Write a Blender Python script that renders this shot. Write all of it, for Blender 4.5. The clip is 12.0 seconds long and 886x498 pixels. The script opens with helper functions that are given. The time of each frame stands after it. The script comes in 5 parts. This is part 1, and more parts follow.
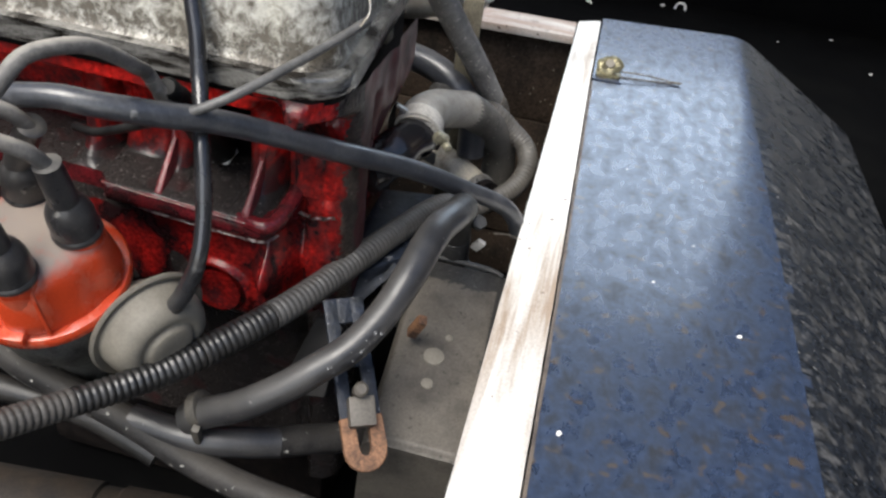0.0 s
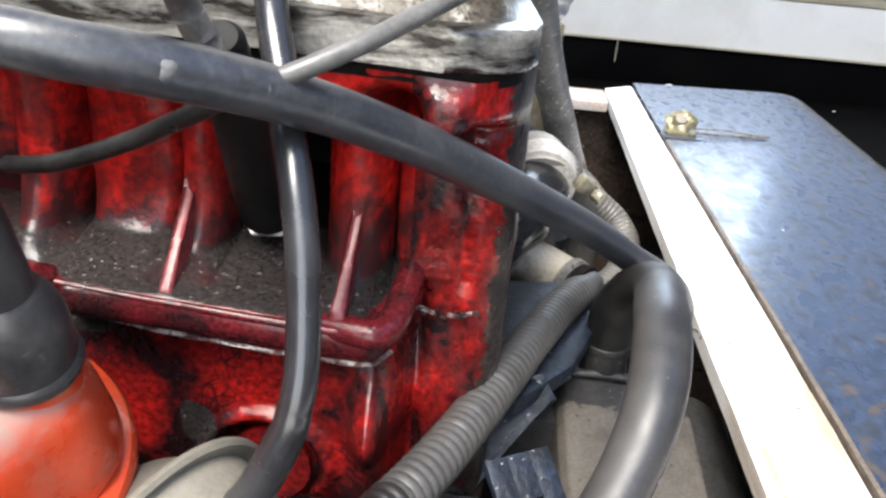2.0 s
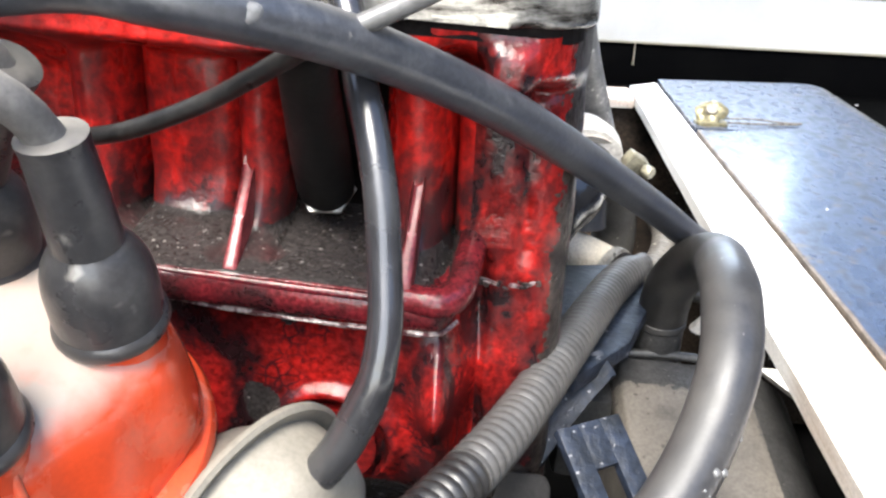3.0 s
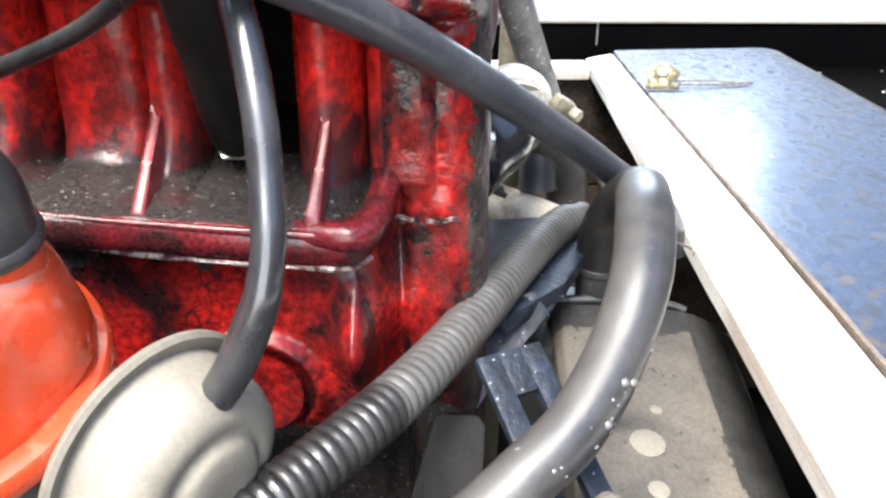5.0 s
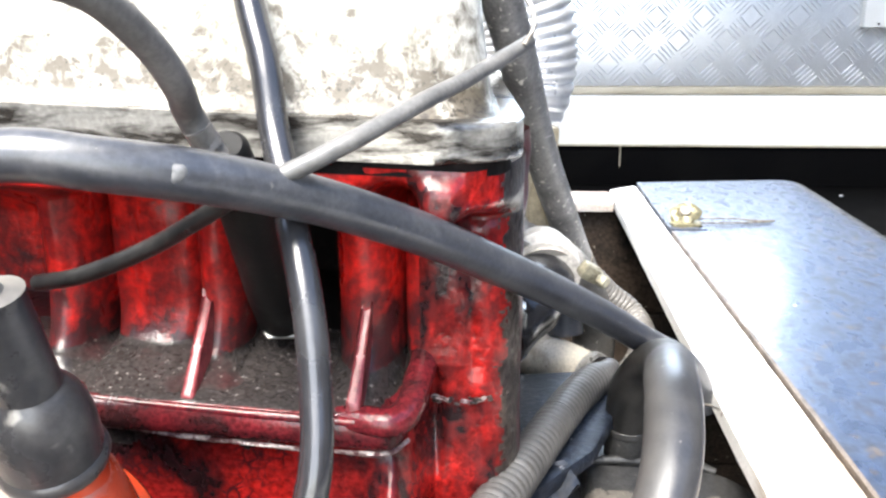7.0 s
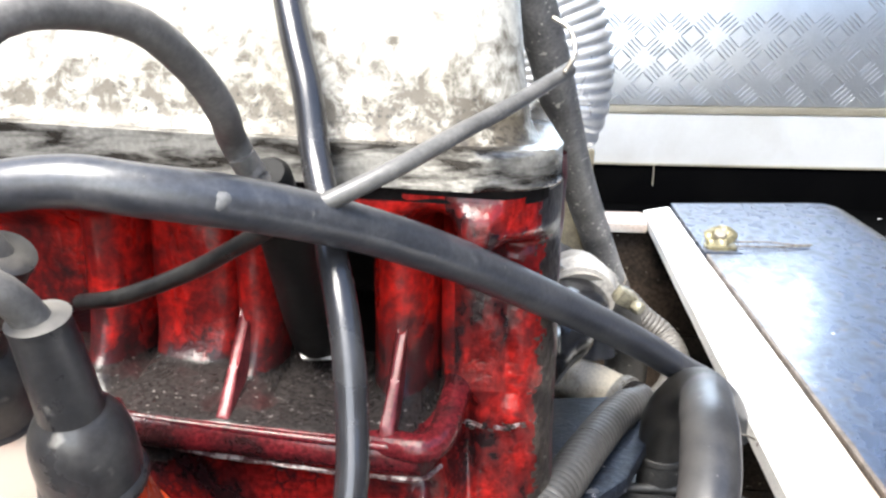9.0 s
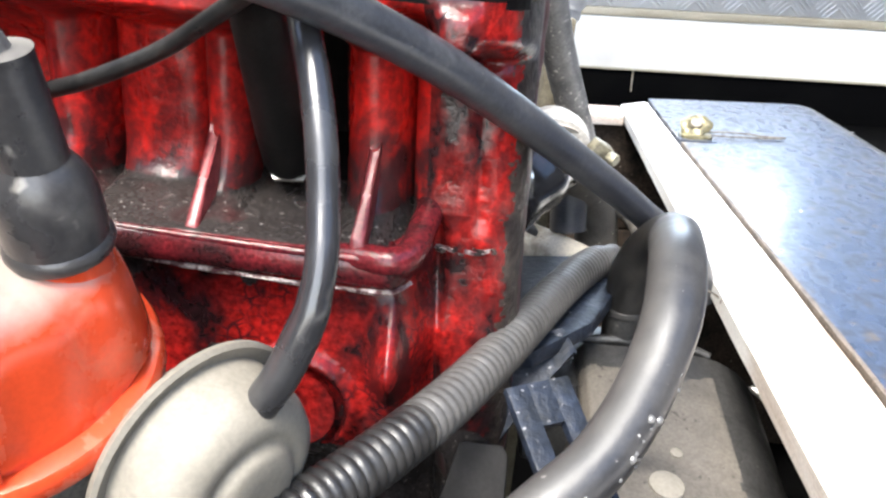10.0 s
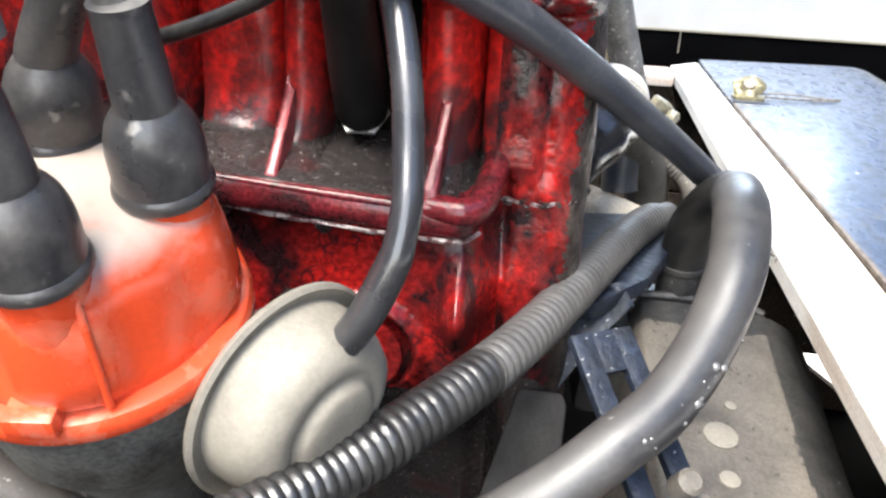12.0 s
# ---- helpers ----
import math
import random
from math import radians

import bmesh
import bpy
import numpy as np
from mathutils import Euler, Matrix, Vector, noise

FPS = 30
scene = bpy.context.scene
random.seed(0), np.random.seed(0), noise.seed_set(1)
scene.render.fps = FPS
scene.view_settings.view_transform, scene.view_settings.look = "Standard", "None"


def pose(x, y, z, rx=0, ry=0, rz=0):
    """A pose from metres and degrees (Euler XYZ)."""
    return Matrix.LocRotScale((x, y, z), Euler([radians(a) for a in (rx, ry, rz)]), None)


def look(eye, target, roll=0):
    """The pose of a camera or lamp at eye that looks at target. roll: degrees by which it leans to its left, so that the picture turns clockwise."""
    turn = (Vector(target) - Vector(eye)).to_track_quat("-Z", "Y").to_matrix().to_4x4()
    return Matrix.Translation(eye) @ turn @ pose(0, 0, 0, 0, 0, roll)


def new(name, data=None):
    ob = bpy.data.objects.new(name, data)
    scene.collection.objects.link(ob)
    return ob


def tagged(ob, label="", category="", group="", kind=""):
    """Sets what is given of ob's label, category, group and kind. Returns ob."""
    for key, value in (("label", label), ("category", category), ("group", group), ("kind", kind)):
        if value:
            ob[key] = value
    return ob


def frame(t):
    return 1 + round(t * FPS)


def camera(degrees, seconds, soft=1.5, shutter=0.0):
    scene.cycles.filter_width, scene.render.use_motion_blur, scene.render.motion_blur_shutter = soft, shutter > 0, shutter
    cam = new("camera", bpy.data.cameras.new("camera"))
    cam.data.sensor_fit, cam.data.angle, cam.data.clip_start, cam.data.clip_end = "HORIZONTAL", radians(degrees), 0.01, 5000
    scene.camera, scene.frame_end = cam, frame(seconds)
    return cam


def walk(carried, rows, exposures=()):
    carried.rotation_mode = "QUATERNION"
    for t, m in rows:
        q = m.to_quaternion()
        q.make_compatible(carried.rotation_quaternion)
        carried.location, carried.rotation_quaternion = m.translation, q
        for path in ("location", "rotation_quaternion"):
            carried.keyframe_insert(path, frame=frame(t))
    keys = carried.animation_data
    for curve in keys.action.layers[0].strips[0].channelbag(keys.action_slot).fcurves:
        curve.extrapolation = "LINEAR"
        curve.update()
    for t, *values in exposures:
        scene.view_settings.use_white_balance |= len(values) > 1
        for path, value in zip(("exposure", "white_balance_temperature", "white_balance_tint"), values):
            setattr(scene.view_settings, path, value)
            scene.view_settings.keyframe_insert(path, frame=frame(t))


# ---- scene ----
cam = camera(56.0, 12.0, soft=2.5)
PATH = [
    (0, (0.0220, -0.5452, 1.2469), (-0.2218, 1.0836, 0.1122), 7.66),
    (0.5, (-0.0076, -0.4770, 1.1810), (-0.1711, 1.2312, 0.1536), 5.72),
    (1, (-0.0498, -0.4169, 1.1139), (-0.1223, 1.3614, 0.2014), 6.13),
    (1.5, (-0.0837, -0.4053, 1.1018), (-0.2025, 1.3834, 0.2150), 6.38),
    (2, (-0.1168, -0.3840, 1.0979), (-0.2062, 1.4358, 0.2732), 5.05),
    (2.5, (-0.1250, -0.3863, 1.0922), (-0.2365, 1.4601, 0.3316), 3.80),
    (3, (-0.1316, -0.3903, 1.0797), (-0.2616, 1.4460, 0.2981), 2.47),
    (3.5, (-0.1173, -0.3918, 1.0538), (-0.2475, 1.4383, 0.2577), 1.22),
    (3.7, (-0.1129, -0.3939, 1.0425), (-0.2139, 1.4183, 0.2025), 0.90),
    (5.3, (-0.1037, -0.3979, 1.0655), (-0.2278, 1.4575, 0.3292), -0.82),
    (5.5, (-0.1034, -0.3991, 1.0705), (-0.2402, 1.4666, 0.3633), -1.22),
    (6, (-0.1057, -0.4002, 1.0786), (-0.2570, 1.4797, 0.4131), -1.69),
    (6.5, (-0.1074, -0.3990, 1.0863), (-0.2675, 1.5037, 0.4913), -0.98),
    (7, (-0.1081, -0.4001, 1.0914), (-0.2752, 1.5152, 0.5406), -0.41),
    (8.8, (-0.1097, -0.3995, 1.1014), (-0.3508, 1.5263, 0.6186), -0.83),
    (9, (-0.1108, -0.3994, 1.0954), (-0.3480, 1.5175, 0.5767), 0.09),
    (9.5, (-0.1110, -0.4032, 1.0689), (-0.2965, 1.4815, 0.4258), 1.88),
    (10, (-0.1096, -0.4075, 1.0603), (-0.2705, 1.4597, 0.3620), 2.79),
    (10.5, (-0.1107, -0.4103, 1.0558), (-0.2594, 1.4437, 0.3204), 3.24),
    (11, (-0.1119, -0.4121, 1.0587), (-0.2692, 1.4486, 0.3425), 3.25),
    (11.5, (-0.1139, -0.4157, 1.0597), (-0.2984, 1.4467, 0.3545), 3.07),
    (12, (-0.1206, -0.4196, 1.0592), (-0.3547, 1.4051, 0.2746), 2.85),
]
EXPOSURES = [(0.0, 1.36), (0.5, 1.50), (1.0, 1.62), (1.5, 1.85), (2.0, 2.40), (2.5, 2.86), (3.0, 2.97), (3.5, 3.30), (5.5, 3.12), (7.0, 3.17), (9.0, 2.80), (9.5, 2.92), (10.0, 3.04), (10.5, 3.02), (12.0, 2.96)]

walk(cam, [(t, look(eye, target, roll)) for t, eye, target, roll in PATH], EXPOSURES)

# ---- light ----
world = bpy.data.worlds.new("sky")
scene.world = world
world.use_nodes = True
_wn = world.node_tree
_sky = _wn.nodes.new("ShaderNodeTexSky")
_sky.sky_type = "NISHITA"
_sky.sun_disc = False
_sky.sun_elevation, _sky.sun_rotation = radians(57), radians(203)
_bg = _wn.nodes["Background"]
_bg.inputs["Strength"].default_value = 0.07
_wn.links.new(_sky.outputs["Color"], _bg.inputs["Color"])
_sl = bpy.data.lights.new("sun", "SUN")
_sl.energy, _sl.angle, _sl.color = 2.2, radians(36), (1.0, 0.955, 0.88)
_so = new("sun", _sl)
_so.matrix_world = look((-0.45, -0.95, 2.95), (0, 0.15, 0.9))

# daylight of the open doorway behind the camera
_dl = bpy.data.lights.new("doorway_light", "AREA")
_dl.shape, _dl.size, _dl.size_y, _dl.energy, _dl.color = "RECTANGLE", 1.15, 1.15, 2.5, (1.0, 0.985, 0.965)
_do = new("doorway_light", _dl)
_do.matrix_world = look((-0.10, -1.44, 1.42), (-0.10, 0.0, 1.30))
# daylight of the window in the far wall
_wl = bpy.data.lights.new("window_light", "AREA")
_wl.shape, _wl.size, _wl.size_y, _wl.energy, _wl.color = "RECTANGLE", 1.66, 0.54, 3.0, (0.76, 0.875, 1.0)
_wo = new("window_light", _wl)
_wo.matrix_world = look((-0.46, 1.045, 1.4225), (-0.46, 0.0, 1.29))


# ---- materials ----
def ramp(nt, src, stops):
    n = nt.nodes.new("ShaderNodeValToRGB")
    while len(n.color_ramp.elements) < len(stops):
        n.color_ramp.elements.new(0.5)
    for e, (p, c) in zip(n.color_ramp.elements, stops):
        e.position = p
        e.color = (*c, 1) if len(c) == 3 else c
    nt.links.new(src, n.inputs["Fac"])
    return n.outputs["Color"]


def grey(v):
    return (v, v, v)


def noise_of(nt, scale, detail=6.0, rough=0.6, stretch=None, distort=0.0):
    tc = nt.nodes.new("ShaderNodeTexCoord")
    src = tc.outputs["Object"]
    if stretch:
        mp = nt.nodes.new("ShaderNodeMapping")
        mp.inputs["Scale"].default_value = stretch
        nt.links.new(src, mp.inputs["Vector"])
        src = mp.outputs["Vector"]
    n = nt.nodes.new("ShaderNodeTexNoise")
    n.inputs["Scale"].default_value = scale
    n.inputs["Detail"].default_value = detail
    n.inputs["Roughness"].default_value = rough
    n.inputs["Distortion"].default_value = distort
    nt.links.new(src, n.inputs["Vector"])
    return n.outputs["Fac"], src


def mixc(nt, fac, a, b):
    m = nt.nodes.new("ShaderNodeMix")
    m.data_type = "RGBA"
    for sock, v in ((m.inputs[0], fac), (m.inputs[6], a), (m.inputs[7], b)):
        if isinstance(v, (int, float)):
            sock.default_value = v
        elif isinstance(v, tuple):
            sock.default_value = (*v, 1)
        else:
            nt.links.new(v, sock)
    return m.outputs[2]


def surface(name, base, stain, scale=60, amount=(0.45, 0.65), rough=(0.4, 0.6), metal=0.0, grain=0.15, grain_scale=600,
            bump=0.2, bump_dist=0.0006, speck=None, speck_scale=900, speck_cut=0.7, cracks=None, stretch=None, spec=0.5, coat=0.0, dust=None, speck_soft=0.03, gloss_span=(0.3, 0.7), grime_shade=None):
    """A worn surface: base with large stains, fine grain, specks, cracks, and a relief."""
    m = bpy.data.materials.new(name)
    m.use_nodes = True
    nt = m.node_tree
    b = nt.nodes["Principled BSDF"]
    big, _ = noise_of(nt, scale, stretch=stretch, distort=0.3)
    fine, _ = noise_of(nt, grain_scale, detail=3)
    fac = ramp(nt, big, [(amount[0], grey(0)), (amount[1], grey(1))])
    col = mixc(nt, fac, base, stain)
    gf = ramp(nt, fine, [(0.35, grey(0)), (0.65, grey(1))])
    shade = ramp(nt, gf, [(0, grey(1 - 2 * grain)), (1, grey(1 + grain))])
    mul = nt.nodes.new("ShaderNodeMix")
    mul.data_type, mul.blend_type = "RGBA", "MULTIPLY"
    mul.inputs[0].default_value = 1.0
    nt.links.new(col, mul.inputs[6])
    nt.links.new(shade, mul.inputs[7])
    col = mul.outputs[2]
    height = fine
    if cracks:
        ccol, cscale, width, famount = cracks
        _, src = noise_of(nt, 5)
        wob = nt.nodes.new("ShaderNodeTexNoise")
        wob.inputs["Scale"].default_value = cscale * 0.7
        nt.links.new(src, wob.inputs["Vector"])
        add = nt.nodes.new("ShaderNodeVectorMath")
        add.operation = "MULTIPLY_ADD"
        nt.links.new(wob.outputs["Color"], add.inputs[0])
        add.inputs[1].default_value = (0.9 / cscale,) * 3
        nt.links.new(src, add.inputs[2])
        vor = nt.nodes.new("ShaderNodeTexVoronoi")
        vor.feature = "DISTANCE_TO_EDGE"
        vor.inputs["Scale"].default_value = cscale
        nt.links.new(add.outputs[0], vor.inputs["Vector"])
        line = ramp(nt, vor.outputs["Distance"], [(0, grey(1)), (width, grey(0))])
        where, _ = noise_of(nt, cscale * 0.18, detail=3)
        wf = ramp(nt, where, [(famount, grey(0)), (famount + 0.12, grey(1))])
        both = nt.nodes.new("ShaderNodeMath")
        both.operation = "MULTIPLY"
        nt.links.new(line, both.inputs[0])
        nt.links.new(wf, both.inputs[1])
        col = mixc(nt, both.outputs[0], col, ccol)
    if speck:
        sf, _ = noise_of(nt, speck_scale, detail=2, rough=0.4)
        s2 = ramp(nt, sf, [(speck_cut, grey(0)), (speck_cut + speck_soft, grey(1))])
        col = mixc(nt, s2, col, speck)
    if grime_shade:
        # grime, and on the red wall shade too, along one edge: thick blots, thinning out into single spots
        pale, dark, mid, span, coarse = grime_shade
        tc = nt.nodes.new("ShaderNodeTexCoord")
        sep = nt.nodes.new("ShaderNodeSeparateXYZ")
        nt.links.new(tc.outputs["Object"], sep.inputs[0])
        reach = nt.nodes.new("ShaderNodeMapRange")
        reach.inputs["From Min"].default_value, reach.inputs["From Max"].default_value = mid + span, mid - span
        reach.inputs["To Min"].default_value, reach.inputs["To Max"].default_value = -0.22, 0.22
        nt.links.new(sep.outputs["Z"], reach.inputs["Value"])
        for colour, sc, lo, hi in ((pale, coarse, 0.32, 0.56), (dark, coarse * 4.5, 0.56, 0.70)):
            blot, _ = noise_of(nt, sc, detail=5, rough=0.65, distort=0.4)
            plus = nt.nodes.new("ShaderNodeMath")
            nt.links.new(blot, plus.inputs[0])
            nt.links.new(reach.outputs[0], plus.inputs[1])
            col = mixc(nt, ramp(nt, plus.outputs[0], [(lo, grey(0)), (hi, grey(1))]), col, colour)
    rr = ramp(nt, big, [(gloss_span[0], grey(rough[0])), (gloss_span[1], grey(rough[1]))])
    if dust:
        dcol, way, lo, hi = dust
        tc = nt.nodes.new("ShaderNodeTexCoord")
        dot = nt.nodes.new("ShaderNodeVectorMath")
        dot.operation = "DOT_PRODUCT"
        nt.links.new(tc.outputs["Normal"], dot.inputs[0])
        dot.inputs[1].default_value = way
        dn, _ = noise_of(nt, 130, detail=5)
        lift = nt.nodes.new("ShaderNodeMath")
        lift.operation = "MULTIPLY_ADD"
        nt.links.new(dn, lift.inputs[0])
        lift.inputs[1].default_value = 0.7
        nt.links.new(dot.outputs["Value"], lift.inputs[2])
        half = nt.nodes.new("ShaderNodeMath")
        half.operation = "MULTIPLY"
        nt.links.new(lift.outputs[0], half.inputs[0])
        half.inputs[1].default_value = 0.5
        df = ramp(nt, half.outputs[0], [(lo / 2, grey(0)), (hi / 2, grey(1))])
        col = mixc(nt, df, col, dcol)
        rr = mixc(nt, df, rr, grey(0.75))
    nt.links.new(col, b.inputs["Base Color"])
    nt.links.new(rr, b.inputs["Roughness"])
    b.inputs["Metallic"].default_value = metal
    b.inputs["Specular IOR Level"].default_value = spec
    b.inputs["Coat Weight"].default_value = coat
    b.inputs["Coat Roughness"].default_value = 0.15
    if bump:
        bp = nt.nodes.new("ShaderNodeBump")
        bp.inputs["Strength"].default_value = bump
        bp.inputs["Distance"].default_value = bump_dist
        nt.links.new(height, bp.inputs["Height"])
        nt.links.new(bp.outputs["Normal"], b.inputs["Normal"])
    return m


RED = surface("red_engine_paint", (0.48, 0.015, 0.011), (0.016, 0.007, 0.008), scale=30, amount=(0.35, 0.55), rough=(0.13, 0.32),
              grain=0.26, grain_scale=300, bump=0.65, bump_dist=0.0008, speck=(0.095, 0.010, 0.010), speck_scale=230, speck_cut=0.50, speck_soft=0.24,
              cracks=((0.03, 0.007, 0.009), 300, 0.07, 0.58), stretch=(1.0, 1.0, 0.45), spec=0.38)
# darker towards the foot: oil, and the shade between the columns put into the colour
RED_WALL = surface("oily_shaded_red_paint", (0.52, 0.016, 0.012), (0.045, 0.008, 0.009), scale=26, amount=(0.47, 0.68), rough=(0.20, 0.40), grime_shade=((0.040, 0.009, 0.010), (0.012, 0.010, 0.010), 0.983, 0.026, 50),
                   grain=0.26, grain_scale=300, bump=0.5, bump_dist=0.0008, speck=(0.16, 0.010, 0.010), speck_scale=230, speck_cut=0.52, speck_soft=0.24, stretch=(1.0, 1.0, 0.45), spec=0.38)
RED_DARK = surface("oily_shaded_red_casting", (0.030, 0.026, 0.025), (0.050, 0.012, 0.013), scale=45, amount=(0.56, 0.76), rough=(0.16, 0.34),
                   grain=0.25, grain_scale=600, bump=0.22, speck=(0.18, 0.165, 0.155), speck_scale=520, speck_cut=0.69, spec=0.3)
RED_SCALY = surface("scaly_red_paint", (0.36, 0.012, 0.010), (0.016, 0.006, 0.007), scale=30, amount=(0.38, 0.58), rough=(0.13, 0.32),
                    grain=0.25, grain_scale=340, bump=0.6, bump_dist=0.0008, cracks=((0.032, 0.007, 0.009), 230, 0.14, 0.47), stretch=(1.0, 1.0, 0.7), spec=0.38)
RED_END = surface("dark_glossy_red", (0.125, 0.012, 0.016), (0.026, 0.008, 0.009), scale=60, amount=(0.42, 0.62), rough=(0.14, 0.3), grain=0.25,
                  bump=0.4, spec=0.45)
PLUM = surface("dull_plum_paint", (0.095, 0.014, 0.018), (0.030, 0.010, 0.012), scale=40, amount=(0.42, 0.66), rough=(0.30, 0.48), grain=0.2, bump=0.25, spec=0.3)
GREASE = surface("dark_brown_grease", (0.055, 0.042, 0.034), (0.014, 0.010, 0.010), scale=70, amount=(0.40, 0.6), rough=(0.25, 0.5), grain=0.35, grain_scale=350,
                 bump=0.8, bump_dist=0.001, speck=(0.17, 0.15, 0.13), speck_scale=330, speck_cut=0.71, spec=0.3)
RED_RIB = surface("worn_red_edge", (0.20, 0.040, 0.045), (0.09, 0.012, 0.015), scale=80, rough=(0.26, 0.42), grain=0.2, bump=0.3)
ALLOY = surface("pale_cast_aluminium", grime_shade=((0.085, 0.073, 0.055), (0.022, 0.017, 0.013), 1.0735, 0.036, 115), base=(0.52, 0.505, 0.455), stain=(0.42, 0.40, 0.325), scale=16, amount=(0.44, 0.72), rough=(0.38, 0.6), metal=0.1,
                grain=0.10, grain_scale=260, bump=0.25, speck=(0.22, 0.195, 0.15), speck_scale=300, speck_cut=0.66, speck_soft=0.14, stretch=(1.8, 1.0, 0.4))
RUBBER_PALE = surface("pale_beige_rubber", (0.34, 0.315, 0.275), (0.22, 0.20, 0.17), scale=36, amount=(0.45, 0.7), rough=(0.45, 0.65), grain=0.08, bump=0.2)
SLEEVE_PALE = surface("pale_dusty_sleeve", (0.13, 0.12, 0.108), (0.08, 0.074, 0.065), scale=60, rough=(0.45, 0.65), grain=0.1, bump=0.2)
CLAMP_PALE = surface("dusty_pale_clamp", (0.56, 0.53, 0.48), (0.33, 0.30, 0.26), scale=110, amount=(0.5, 0.7), rough=(0.35, 0.55), metal=0.2, grain=0.1, bump=0.2)
OLIVE_STEEL = surface("dusty_olive_steel", (0.135, 0.118, 0.082), (0.07, 0.06, 0.042), scale=40, amount=(0.45, 0.68), rough=(0.5, 0.7), grain=0.15, bump=0.25)
BAR_BROWN = surface("brown_speckled_hose", (0.105, 0.088, 0.070), (0.055, 0.046, 0.038), scale=40, rough=(0.4, 0.6), grain=0.15, bump=0.3,
                    speck=(0.50, 0.44, 0.34), speck_scale=260, speck_cut=0.66)
ALLOY_OILY = surface("oily_aluminium_flange", (0.34, 0.33, 0.305), (0.030, 0.026, 0.022), scale=110, amount=(0.44, 0.60), stretch=(0.35, 0.35, 1.6), rough=(0.12, 0.32), metal=0.6,
                     grain=0.1, bump=0.25)
GASKET = surface("gasket_and_recess_black", (0.007, 0.006, 0.006), (0.016, 0.013, 0.012), scale=120, rough=(0.6, 0.85), spec=0.06)
CRUMB = surface("pale_gasket_edge", (0.36, 0.31, 0.29), (0.06, 0.02, 0.022), scale=320, amount=(0.42, 0.56), rough=(0.2, 0.45), bump=0.8)
RUBBER = surface("black_rubber_hose", (0.036, 0.038, 0.045), (0.080, 0.081, 0.086), scale=50, amount=(0.45, 0.72), rough=(0.28, 0.46), grain=0.15,
                 bump=0.12, speck=(0.16, 0.15, 0.14), speck_scale=420, speck_cut=0.76, spec=0.8)
RUBBER_DUSTY = surface("dusty_rubber_hose", (0.024, 0.024, 0.026), (0.046, 0.044, 0.043), scale=34, amount=(0.42, 0.72), rough=(0.26, 0.46), grain=0.1,
                       bump=0.12, speck=(0.2, 0.19, 0.18), speck_scale=330, speck_cut=0.74, spec=0.6, dust=((0.050, 0.047, 0.043), (-0.78, -0.42, 0.46), 0.80, 1.7))
RUBBER_SHADED = surface("shade_black_rubber", (0.012, 0.0115, 0.011), (0.024, 0.022, 0.020), scale=50, rough=(0.35, 0.55), grain=0.15, bump=0.2)
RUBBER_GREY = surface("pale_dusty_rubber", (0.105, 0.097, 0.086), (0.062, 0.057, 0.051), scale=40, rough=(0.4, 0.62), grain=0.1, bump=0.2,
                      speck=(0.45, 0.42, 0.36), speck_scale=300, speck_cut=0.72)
BOOT = surface("grey_rubber_boot", (0.032, 0.031, 0.032), (0.064, 0.060, 0.057), scale=50, amount=(0.46, 0.72), rough=(0.22, 0.42), grain=0.1, bump=0.15,
               speck=(0.17, 0.16, 0.145), speck_scale=140, speck_cut=0.66, speck_soft=0.08, dust=((0.15, 0.138, 0.122), (0.05, -0.10, 0.99), 0.95, 1.50))
TUBE = surface("smooth_vacuum_tube", (0.016, 0.016, 0.018), (0.030, 0.030, 0.032), scale=40, rough=(0.20, 0.32), grain=0.06, bump=0.04, spec=0.75)
BOOT_BLACK = surface("black_plug_boot", (0.009, 0.009, 0.0095), (0.02, 0.0195, 0.019), scale=60, rough=(0.25, 0.45), grain=0.15, bump=0.12, spec=0.3)
CABLE_GREY = surface("grey_cable", (0.085, 0.083, 0.08), (0.13, 0.126, 0.12), scale=60, rough=(0.35, 0.55), grain=0.1, bump=0.15)
BOOT_PLUG = surface("sooty_plug_boot", (0.007, 0.007, 0.007), (0.013, 0.0125, 0.012), scale=60, rough=(0.4, 0.6), grain=0.15, bump=0.12, spec=0.12)
LEAD = surface("dusty_ignition_lead", (0.10, 0.095, 0.09), (0.17, 0.16, 0.15), scale=60, rough=(0.4, 0.6), grain=0.1, bump=0.15,
               dust=((0.34, 0.315, 0.27), (0.0, 0.1, 0.99), 0.80, 1.40))
ORANGE = surface("orange_distributor_plastic", (0.56, 0.058, 0.018), (0.54, 0.14, 0.08), scale=42, amount=(0.56, 0.74), rough=(0.15, 0.34), grain=0.04,
                 bump=0.05, coat=0.3, dust=((0.30, 0.245, 0.205), (0.05, -0.32, 0.945), 0.74, 1.30))
ORANGE_RIM = surface("orange_rim_plastic", (0.56, 0.058, 0.018), (0.50, 0.16, 0.10), scale=60, amount=(0.54, 0.74), rough=(0.15, 0.34), grain=0.05, bump=0.06, coat=0.3)
ZINC = surface("dull_beige_zinc", (0.195, 0.178, 0.147), (0.135, 0.122, 0.10), scale=40, amount=(0.4, 0.7), rough=(0.55, 0.7), metal=0.05, grain=0.06, bump=0.08)
ALU_DULL = surface("dull_grey_casting", (0.12, 0.118, 0.108), (0.045, 0.042, 0.037), scale=60, rough=(0.45, 0.65), metal=0.2, grain=0.2, bump=0.4)
